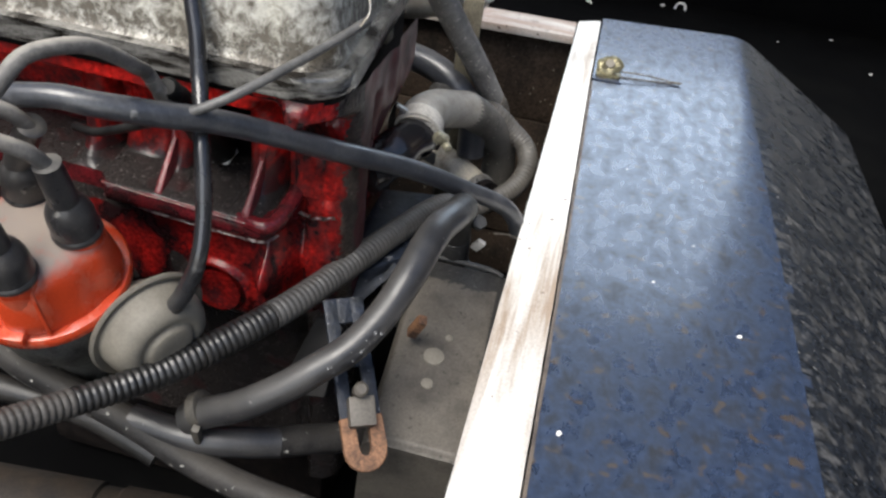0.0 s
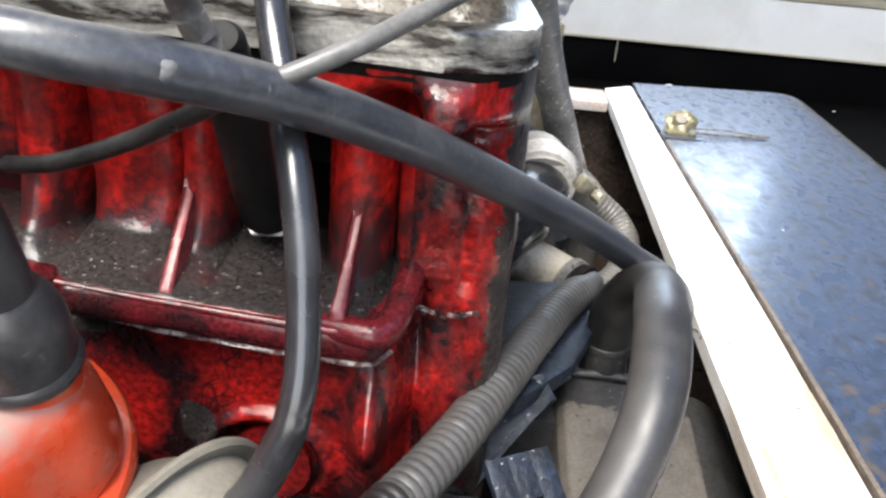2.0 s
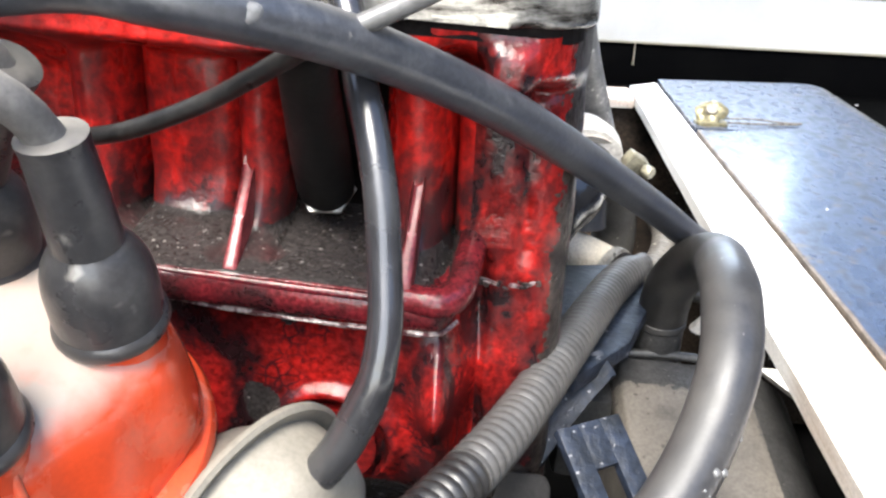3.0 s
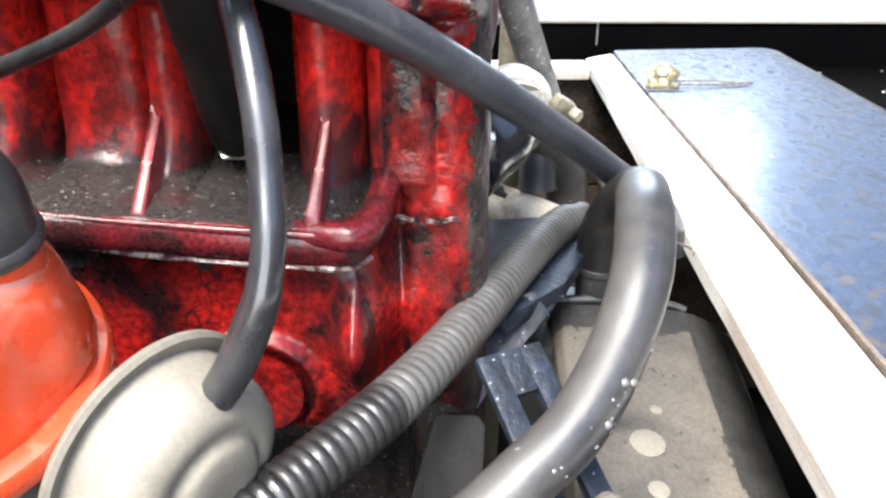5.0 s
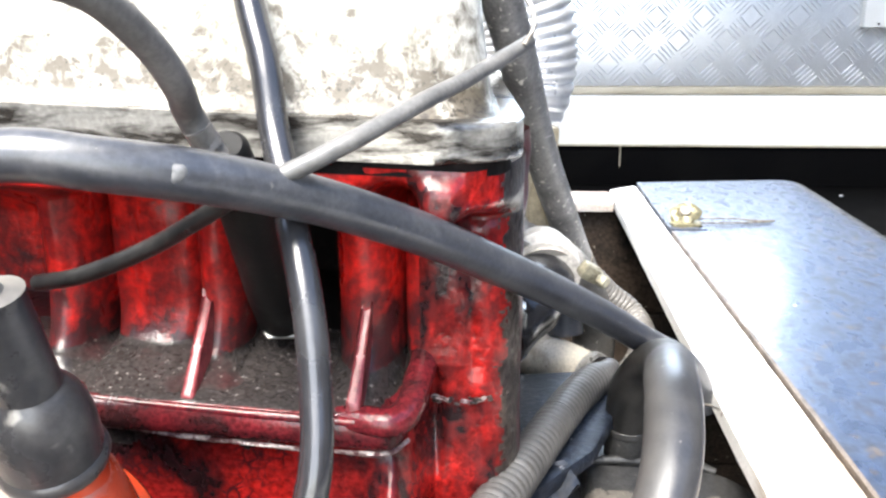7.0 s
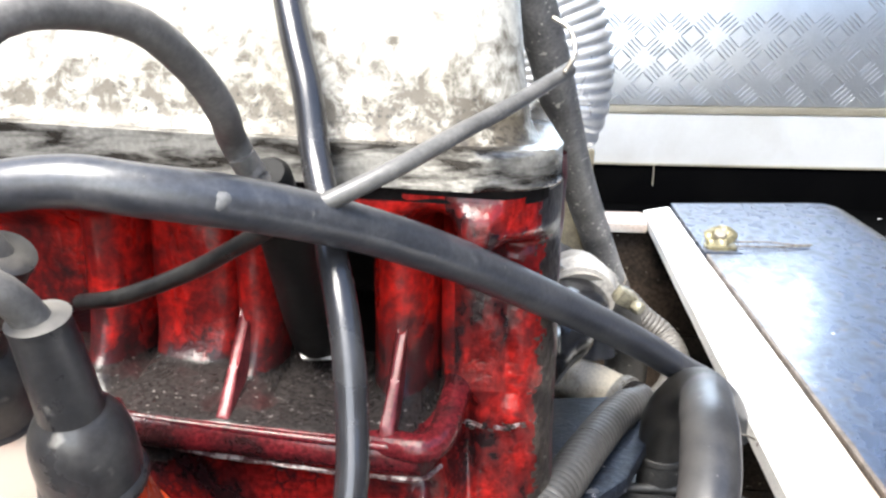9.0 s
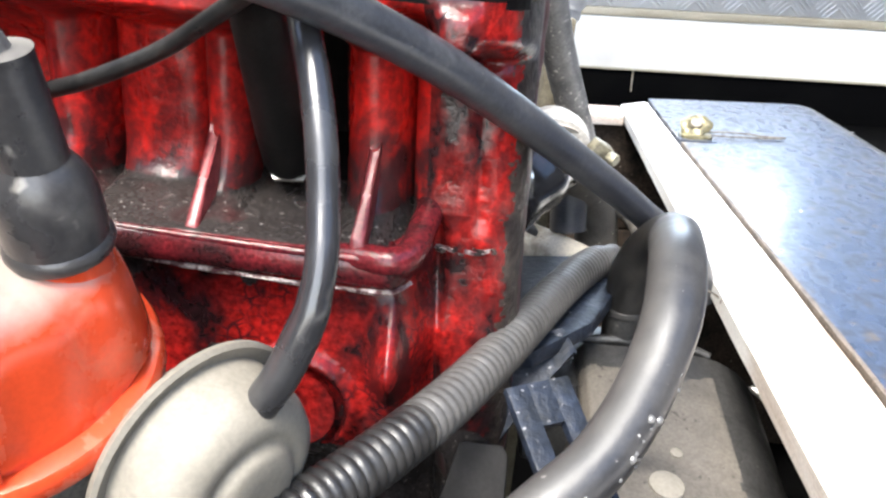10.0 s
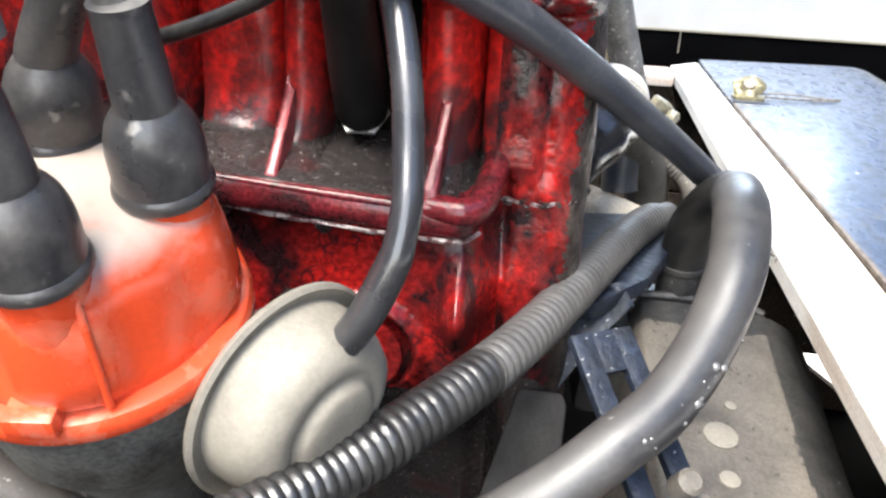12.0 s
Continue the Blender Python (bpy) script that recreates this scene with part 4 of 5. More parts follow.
for near, r in (((-0.1900, -0.208, 1.053), 0.0025), ((-0.1685, -0.198, 1.049), 0.0025)):
    at = min(_run, key=lambda q: (q - Vector(near)).length)
    way = Vector((0.30, -0.92, 0.22)).normalized()
    m = frame_of(at + way * 0.0066, way)
    part("paint_spot", lathe([(r, -0.0004), (r * 0.85, 0.0001), (r * 0.4, 0.0004), (r * 0.1, 0.0005)], m, 14, bulge=lambda a, h: 0.00025 * math.sin(3 * a + 1)), SPOT, main_hose, "pale paint spot")

ELBOW = [(-0.0487, -0.0165, 0.8900), (-0.0491, -0.0205, 0.9030), (-0.0482, -0.0255, 0.9150), (-0.0440, -0.0375, 0.9310), (-0.0415, -0.0560, 0.9428), (-0.0432, -0.0796, 0.9505), (-0.0471, -0.1011, 0.9553), (-0.0503, -0.1248, 0.9562), (-0.0553, -0.1523, 0.9473), (-0.0646, -0.1732, 0.931), (-0.0779, -0.1922, 0.9169), (-0.0932, -0.2049, 0.9075), (-0.1072, -0.2136, 0.8979), (-0.1249, -0.2206, 0.8866), (-0.1385, -0.2222, 0.8775), (-0.1531, -0.2225, 0.8690), (-0.168, -0.223, 0.8588)]
elbow_hose = thing("heater_hose", ELBOW[8], "dusty thick rubber hose bent over beside the engine", "hose")
_run = spline(ELBOW, 0.002)
_bend = min(range(len(_run)), key=lambda k: (_run[k] - Vector((-0.0430, -0.078, 0.950))).length)
# the far leg lies in shade, which is put into a blacker rubber
part("far_leg", tube(_run[:_bend + 2], lambda s: 0.0119 - 0.0016 * step01(0.02, 0.08, s), 28), RUBBER_SHADED, elbow_hose, "far leg of the bend, blackened for its shade", smooth=60)
part("dusty_length", tube(_run[_bend:], lambda s: 0.0103 - 0.0009 * step01(0.05, 0.11, s), 28), RUBBER_DUSTY, elbow_hose, smooth=60)

random.seed(5)
_first = min(range(len(_run)), key=lambda k: (_run[k] - Vector((-0.0600, -0.166, 0.937))).length)
_last = min(range(len(_run)), key=lambda k: (_run[k] - Vector((-0.103, -0.213, 0.905))).length)
for k in range(20):
    i = random.randint(_first, _last)
    ax = (_run[i + 1] - _run[i - 1]).normalized()
    way = Vector((0.85 + random.uniform(-0.5, 0.2), -0.5, random.uniform(-0.15, 0.45)))
    way = (way - ax * way.dot(ax)).normalized()
    r = random.choice((0.0005, 0.0007, 0.0009, 0.0011, 0.0016))
    part("dried_drop", lathe([(r, -0.0004), (r * 0.9, r * 0.35), (r * 0.5, r * 0.7), (r * 0.1, r * 0.8)], frame_of(_run[i] + way * 0.0091, way), 10), DROP, elbow_hose, "pale dried drop")

CONDUIT = [(-0.0541, 0.0221, 0.9044), (-0.0715, -0.0112, 0.9073), (-0.0863, -0.0484, 0.9091), (-0.0994, -0.0832, 0.9089), (-0.1119, -0.1157, 0.9081), (-0.1238, -0.1447, 0.9075), (-0.1361, -0.1691, 0.9064), (-0.1488, -0.1911, 0.9054), (-0.1622, -0.2105, 0.9035), (-0.1755, -0.2297, 0.9021), (-0.1897, -0.2503, 0.904), (-0.2044, -0.2723, 0.9084), (-0.2186, -0.2968, 0.9152), (-0.2323, -0.3227, 0.9226), (-0.2463, -0.3485, 0.9293)]
conduit = thing("corrugated_conduit", CONDUIT[7], "black corrugated plastic wiring conduit, dusty at one end", "conduit")
_run = spline(CONDUIT, 0.002)


def conduit_length(a, b):
    """The stretch of the conduit's line between two of its points."""
    near = [min(range(len(_run)), key=lambda k: (_run[k] - Vector(CONDUIT[c])).length) for c in (a, b)]
    return _run[near[0]:near[1] + 1]


part("end_sleeve", tube(conduit_length(0, 2), lambda s: 0.0058 + 0.0032 * step01(0.004, 0.026, s), 24, ridge=0.0006, pitch=0.0040), CONDUIT_DUSTY, conduit, "dusty tapering end", smooth=60)
part("dusty_section", tube(conduit_length(2, 6), 0.0090, 24, ridge=0.0008, pitch=0.0040), CONDUIT_DUSTY, conduit, "dust-coated grey section", smooth=60)
part("scuffed_section", tube(conduit_length(6, 8), 0.0090, 24, ridge=0.0011, pitch=0.0041), CONDUIT_MID, conduit, smooth=60)
part("clean_section", tube(conduit_length(8, 11), lambda s: 0.0090 - 0.0012 * step01(0.0, 0.06, s), 24, ridge=0.0013, pitch=0.0042), CONDUIT_BLACK, conduit, smooth=60)
part("dusty_section", tube(conduit_length(11, 14), 0.0078, 24, ridge=0.0010, pitch=0.0040), CONDUIT_PALE, conduit, "dust-coated pale section", smooth=60)

VACUUM = [(-0.1946, -0.1364, 1.118), (-0.1864, -0.1494, 1.0914), (-0.1813, -0.1564, 1.0762), (-0.1777, -0.1634, 1.0587), (-0.1729, -0.1725, 1.046), (-0.1689, -0.1818, 1.0343), (-0.1644, -0.1903, 1.0226), (-0.1611, -0.1972, 1.0094), (-0.1591, -0.2035, 0.9942), (-0.1578, -0.2112, 0.9806), (-0.16, -0.2159, 0.9665), (-0.1672, -0.2175, 0.9502), (-0.1762, -0.2157, 0.9359)]
vac = thing("vacuum_tube", VACUUM[-1], "shiny black vacuum tube running down to the canister", "tube")
part("tube_body", tube(VACUUM, 0.0045, 22), TUBE, vac, smooth=60)
part("rubber_sleeve", tube([(-0.1585, -0.2140, 0.9735)] + VACUUM[10:], lambda s: 0.0052 - 0.0006 * math.exp(-(s / 0.009) ** 2), 22, step=0.001), TUBE, vac, "black rubber end sleeve", smooth=60)

WIRE_LINE = [(-0.2541, -0.167, 1.0113), (-0.2334, -0.1787, 1.0178), (-0.2109, -0.1819, 1.0272), (-0.1932, -0.1894, 1.0373), (-0.1797, -0.1963, 1.0455), (-0.1636, -0.1935, 1.0526), (-0.1488, -0.1850, 1.0596), (-0.135, -0.1677, 1.0664), (-0.1215, -0.1399, 1.0719), (-0.1038, -0.1023, 1.0806)]
cab = thing("cable", WIRE_LINE[4], "cable, blackened on its left part, with a bare grey end", "cable")
# one cable: the shade on its left part is put in as black
part("blackened_part", tube(WIRE_LINE[:5], 0.0026, 16), BOOT_BLACK, cab, "left part, blackened for its shade", smooth=60)
part("grey_end", tube(WIRE_LINE[4:], 0.0026, 16), CABLE_GREY, cab, "grey dusty cut end", smooth=60)
hose("cable_end_wire", [(-0.1055, -0.112, 1.080), (-0.102, -0.107, 1.0865), (-0.104, -0.103, 1.094), (-0.110, -0.099, 1.098)], 0.0009, WIRE, "thin bare wire curling from the cable end", "wire", n=8)

ARCH = [(-0.1878, -0.1881, 1.0567), (-0.1916, -0.1914, 1.0664), (-0.1885, -0.2049, 1.075), (-0.1885, -0.2189, 1.0851), (-0.1926, -0.2343, 1.0952), (-0.1993, -0.2477, 1.0982), (-0.2067, -0.2595, 1.0965), (-0.2126, -0.2688, 1.087), (-0.2226, -0.276, 1.0703), (-0.2305, -0.2753, 1.0499), (-0.2323, -0.2677, 1.0296)]
plug_lead = thing("plug_lead", ARCH[0], "dusty grey ignition lead arching to a spark plug", "ignition lead", "ignition leads")
part("lead", tube(ARCH, 0.0038, 18), LEAD, plug_lead, smooth=60)
part("end_sleeve", tube([(-0.1858, -0.1800, 1.0475), (-0.1878, -0.1872, 1.0555), (-0.1900, -0.1905, 1.0625)], lambda s: 0.0036 + 0.0020 * step01(0, 0.004, s) * (1 - step01(0.006, 0.013, s)) , 20, step=0.0006), SLEEVE_PALE, plug_lead, "pale dusty rubber end sleeve", smooth=60)


def spark_plug(top, tip, group="spark plugs"):
    t = thing("spark_plug", tip, "spark plug under a black rubber boot sunk in the block", "spark plug", group)
    a = Vector(tip) - Vector(top)
    ln = a.length
    m = frame_of(top, a)
    part("boot", lathe([(0.0045, -0.002), (0.0062, 0.0), (0.0066, 0.006), (0.0060, 0.012), (0.0078, 0.016), (0.0090, ln * 0.45), (0.0104, ln * 0.8), (0.0104, ln - 0.003), (0.0092, ln)], m, 24), BOOT_PLUG, t, "black rubber plug boot, dusty on top")
    part("metal_collar", lathe([(0.0096, ln - 0.0012), (0.0110, ln - 0.0008), (0.0110, ln + 0.0008), (0.0096, ln + 0.0012)], m, 6), CLAMP_STEEL, t, "bright hexagonal metal collar")
    return t


spark_plug((-0.1850, -0.184, 1.056), (-0.1955, -0.105, 0.979))


# ---- distributor ----
def distributor():
    t = thing("distributor", (-0.2566, -0.20, 0.86), "distributor with an orange cap and a beige vacuum canister", "distributor")
    base = Vector((-0.2475, -0.2190, 0.9400))
    axis = Vector((0.05, -0.32, 0.945)).normalized()
    m = frame_of(base, axis, (0, 1, 0))
    body = lathe([(0.020, -0.100), (0.022, -0.065), (0.029, -0.048), (0.0365, -0.034), (0.0395, -0.014), (0.0395, -0.002), (0.036, -0.001)], m, 40)
    part("body", body, ALU_DULL, t, "dull grey cast body")
    inv = m.inverted()
    spots = [(-0.2185, -0.2280, 0.9890), (-0.2345, -0.2615, 0.9785), (-0.2565, -0.2125, 0.9960), (-0.2725, -0.2500, 0.9885)]
    loc = [inv @ Vector(s) for s in spots]
    angs = [math.atan2(v.y, v.x) for v in loc]

    def bulge(a, h):
        b = 0.0
        for g in angs:
            d = (a - g + math.pi) % (2 * math.pi) - math.pi
            b = max(b, math.exp(-(d / 0.36) ** 4))
        return 0.0055 * b * step01(0.006, 0.014, h)
    rim = lathe([(0.0395, -0.001), (0.0445, 0.0), (0.0455, 0.0015), (0.0455, 0.0060), (0.0445, 0.0078), (0.0415, 0.0086), (0.0380, 0.0088)], m, 96)
    cap = lathe([(0.0375, 0.0040), (0.0395, 0.0086), (0.0385, 0.0120), (0.0372, 0.020), (0.0355, 0.032), (0.0340, 0.0385), (0.0322, 0.0420), (0.0295, 0.0446), (0.0255, 0.0464), (0.020, 0.0476), (0.012, 0.0483), (0.004, 0.0485)], m, 96, bulge=bulge)
    cap_ob = part("cap", cap, ORANGE, t, "glossy orange plastic cap dusted pale on top", smooth=60)
    part("cap_rim", rim, ORANGE_RIM, cap_ob, "glossy orange rim")
    q = Vector((math.cos(radians(-56)), math.sin(radians(-56)), 0))
    fin = tube([m @ (q * r + Vector((0, 0, h))) for r, h in ((0.0426, 0.010), (0.0414, 0.022), (0.0396, 0.034), (0.0372, 0.042), (0.034, 0.046))], 0.0011, 10)
    part("moulding_rib", fin, ORANGE_RIM, cap_ob)
    part("lug", block((0.009, 0.013, 0.007), m @ pose(0.0075, -0.0425, 0.0105, 0, 0, -80), 0.0015), ORANGE_RIM, cap_ob)
    for spot in spots:
        b = Vector(spot)
        foot = m @ Vector(((inv @ b).x, (inv @ b).y, 0.022))
        part("tower", tube([foot, foot.lerp(b, 0.5), b], 0.0112, 24), ORANGE, cap_ob)
    # vacuum canister
    n = Vector((0.864, -0.47, -0.176)).normalized()
    f = frame_of((-0.1868, -0.2160, 0.9172), n, (0, 0, 1))
    can = lathe([(0.030, -0.012), (0.0345, -0.010), (0.0362, -0.0088), (0.0365, -0.0070), (0.0352, -0.0060), (0.0326, -0.0074), (0.0312, -0.0076), (0.0306, -0.0010), (0.0290, 0.0060), (0.0265, 0.0105), (0.0220, 0.0130), (0.0185, 0.0138), (0.0175, 0.0132), (0.0155, 0.0135), (0.0145, 0.0155), (0.0120, 0.0168), (0.0060, 0.0170), (0.001, 0.0169)], f, 56)
    can_ob = part("vacuum_canister", can, ZINC, t, "dull beige pressed steel vacuum canister", smooth=55)
    part("spout", tube([Vector((-0.1800, -0.2100, 0.9280)), Vector((-0.1765, -0.2130, 0.9370))], 0.0056, 18), ZINC, can_ob)
    part("back_shell", lathe([(0.006, -0.034), (0.012, -0.032), (0.020, -0.024), (0.027, -0.014), (0.030, -0.0105)], f, 40), ZINC, can_ob)
    cl = base + Vector((-0.026, -0.0390, -0.010))
    clip = tube([cl + Vector((0.004, 0.006, -0.030)), cl + Vector((0, -0.001, -0.008)), cl + Vector((0.001, 0.001, 0.008))], 0.0055, 10, flat=0.3)
    part("spring_clip", clip, RUST, t, "rusty spring clip")
    return m, inv, spots, axis


dist_m, dist_inv, dist_spots, dist_axis = distributor()


def boot(at, neck, group="distributor boots"):
    """A rubber boot over a tower, with its neck towards the lead."""
    t = thing("distributor_boot", at, "dusty grey rubber boot on the distributor cap", "rubber boot", group)
    m = frame_of(Vector(at) - dist_axis * 0.004, dist_axis * 0.6 + (Vector(neck) - Vector(at)).normalized() * 0.4)
    bm = lathe([(0.0100, 0.0), (0.0126, 0.0004), (0.0132, 0.0020), (0.0130, 0.0036), (0.0122, 0.0045), (0.0123, 0.0100), (0.0122, 0.0145), (0.0117, 0.0180), (0.0108, 0.0208), (0.0095, 0.0232), (0.0082, 0.0250), (0.0072, 0.0262), (0.0068, 0.0275)], m, 32)
    part("skirt", bm, BOOT, t)
    top = m @ Vector((0, 0, 0.026))
    mid = top.lerp(Vector(neck), 0.5) + dist_axis * 0.002
    part("neck", tube([m @ Vector((0, 0, 0.022)), m @ Vector((0, 0, 0.0245)), m @ Vector((0, 0, 0.0275)), mid, Vector(neck)], lambda s: 0.0076 - 0.03 * min(0.03, max(0, s - 0.004)), 28, step=0.0012), BOOT, t)
    d = (Vector(neck) - mid).normalized()
    part("lip", lathe([(0.0048, -0.001), (0.0070, -0.0008), (0.0071, 0.0010), (0.0050, 0.0018)], frame_of(neck, d), 24), BOOT, t, "dusty rolled lip")
    return Vector(neck), d


for at, neck, far in ((dist_spots[0], (-0.2180, -0.2420, 1.0335), [(-0.2215, -0.2480, 1.0420), (-0.231, -0.256, 1.050), (-0.250, -0.266, 1.057), (-0.30, -0.285, 1.065)]),
                      (dist_spots[1], (-0.2350, -0.2740, 1.0200), [(-0.239, -0.281, 1.032), (-0.250, -0.288, 1.044), (-0.273, -0.296, 1.052), (-0.32, -0.31, 1.056)]),
                      (dist_spots[2], (-0.2340, -0.2280, 1.0440), [(-0.2385, -0.2335, 1.0520), (-0.247, -0.239, 1.058), (-0.266, -0.246, 1.064), (-0.31, -0.255, 1.068)]),
                      (dist_spots[3], (-0.2750, -0.2620, 1.0240), [(-0.280, -0.27, 1.036), (-0.292, -0.277, 1.046), (-0.31, -0.285, 1.052), (-0.36, -0.30, 1.055)])):
    p, d = boot(at, neck)
    hose("ignition_lead", [p - d * 0.002] + far, 0.0040, LEAD, "dusty grey ignition lead leaving a rubber boot", "ignition lead", "ignition leads", n=16)


# ---- beside the engine: coolant hoses, pipe, struts ----
COOLANT = [(-0.0915, 0.0078, 0.9631), (-0.0919, 0.0141, 0.966), (-0.093, 0.0269, 0.9653), (-0.0914, 0.0665, 0.9541), (-0.0854, 0.1071, 0.9381), (-0.0734, 0.1408, 0.9243), (-0.0607, 0.1696, 0.9011), (-0.0501, 0.1911, 0.8765), (-0.0453, 0.202, 0.8491), (-0.047, 0.2037, 0.8168)]
coolant = thing("coolant_hose", COOLANT[4], "pale dusty coolant hose curving down from the outlet", "hose")
_run = spline(COOLANT)
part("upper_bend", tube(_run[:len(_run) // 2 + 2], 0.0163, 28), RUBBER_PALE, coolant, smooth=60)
# shading of the lower leg is painted in by a darker rubber
part("lower_leg", tube(_run[len(_run) // 2:], 0.0163, 28), RUBBER_GREY, coolant, "lower leg, darker for its shade", smooth=60)


def hose_clamp():
    t = thing("hose_clamp", (-0.089, 0.008, 0.96), "pale worm-drive clamp round the coolant hose", "hose clamp")
    m = frame_of((-0.0917, 0.0105, 0.9640), (-0.03, 0.97, 0.22))
    part("band", lathe([(0.0166, -0.0062), (0.0180, -0.006), (0.0182, 0.006), (0.0166, 0.0062)], m, 36), CLAMP_PALE, t)
    part("screw_housing", block((0.011, 0.0075, 0.008), pose(-0.0705, -0.0090, 0.9685, 20, 30, 25), 0.002), BRASS_BOLT, t, "yellowed screw housing")
    part("screw", hexagon(0.0034, 0.005, frame_of((-0.0665, -0.0120, 0.9660), (0.6, -0.6, -0.2))), BRASS_BOLT, t)
    part("band_tail", block((0.012, 0.006, 0.002), pose(-0.1035, 0.004, 0.980, 0, 30, 20), 0.0006), CLAMP_STEEL, t)


hose_clamp()

hose("corrugated_hose", [(-0.1097, 0.1512, 0.9297), (-0.0823, 0.1801, 0.9176), (-0.0545, 0.1846, 0.906), (-0.0376, 0.1906, 0.889), (-0.0207, 0.1871, 0.8758), (-0.0142, 0.1679, 0.8659), (-0.0206, 0.1436, 0.8553), (-0.0382, 0.1222, 0.848), (-0.0692, 0.1014, 0.8339)], 0.0094, RUBBER_GREY, "grey corrugated hose looping behind the coolant hose", ridge=0.0008, pitch=0.0042, n=20)


def pale_pipe():
    t = thing("pale_pipe", (-0.08, 0.08, 0.87), "dusty pale pipe with a steel end ring", "pipe")
    line = [Vector((-0.150, 0.190, 0.860)), Vector((-0.112, 0.172, 0.856)), Vector((-0.084, 0.1550, 0.8530)), Vector((-0.0520, 0.1260, 0.8500))]
    part("pipe_body", tube(line, lambda s: 0.0180 - (0.0012 if s > 0.055 else 0), 30), PIPE, t)
    end = (line[3] - line[2]).normalized()
    part("end_ring", lathe([(0.0150, -0.006), (0.0185, -0.005), (0.0185, 0.000), (0.0150, 0.002), (0.0150, -0.002)], frame_of(line[3], end), 30), CLAMP_STEEL, t, "bright end ring")
    part("end_band", lathe([(0.0150, 0.001), (0.0172, 0.002), (0.0172, 0.009), (0.0120, 0.010)], frame_of(line[3], end), 30), GASKET, t, "black rubber end")
    part("bracket", merge(block((0.024, 0.004, 0.030), pose(-0.100, 0.118, 0.905, 12, 20, 30), 0.001), block((0.026, 0.016, 0.004), pose(-0.106, 0.108, 0.890, 0, 24, 10), 0.001)), DUSTY_STEEL, t, "dusty folded bracket")


pale_pipe()


def struts():
    t = thing("speckled_hose", (-0.046, 0.217, 0.821), "dark speckled hose running down behind the engine", "hose")
    part("upper_length", tube([(-0.1332, -0.0058, 1.1508), (-0.1121, 0.0439, 1.0839), (-0.0927, 0.1207, 1.0087), (-0.0748, 0.168, 0.9553), (-0.0600, 0.1980, 0.9140)], 0.0108, 22), BAR_STEEL, t, smooth=60)
    part("lower_length", tube([(-0.0605, 0.1960, 0.9150), (-0.0555, 0.2060, 0.9000), (-0.0500, 0.2140, 0.869), (-0.0480, 0.2169, 0.8207)], 0.0117, 22), BAR_BROWN, t, "brown dusty lower length, speckled tan", smooth=60)
    part("stay_post", slab([(-0.009, -0.006), (0.009, -0.006), (0.009, 0.006), (-0.009, 0.006)], 0.0, 0.50, pose(-0.108, 0.190, 0.515, 2, 2, 12), 0.002), OLIVE_STEEL, None)


struts()
tagged(bpy.data.objects["stay_post"], "dusty olive steel post behind the engine", "post")

duct = thing("air_duct", (-0.15, 0.30, 0.98), "bright foil air duct with a smooth pale sleeve behind the engine", "duct")
part("foil_length", tube([(-0.150, 0.303, 0.985), (-0.128, 0.302, 0.999), (-0.107, 0.30, 1.036), (-0.110, 0.295, 1.090), (-0.14, 0.29, 1.15), (-0.19, 0.285, 1.20)], 0.046, ridge=0.0024, pitch=0.0075, n=36), DUCT, duct, smooth=60)
part("smooth_sleeve", tube([(-0.42, 0.30, 0.965), (-0.32, 0.275, 0.977), (-0.24, 0.268, 0.984), (-0.18, 0.282, 0.984), (-0.135, 0.300, 0.987)], 0.036, 32, wobble=0.03), RUBBER_PALE, duct, "smooth pale grey sleeve", smooth=60)
hose("dark_hose", [(-0.20, 0.20, 0.93), (-0.15, 0.19, 0.945), (-0.105, 0.175, 0.938), (-0.075, 0.165, 0.91), (-0.07, 0.16, 0.87)], 0.013, RUBBER, "dark hose behind the engine")


# ---- engine mount, adjusting arm and grey housing ----
STEEL_FLAT = surface("smooth_grey_casting", (0.026, 0.025, 0.0245), (0.015, 0.0145, 0.014), scale=30, rough=(0.5, 0.7), grain=0.1, bump=0.15, spec=0.08)


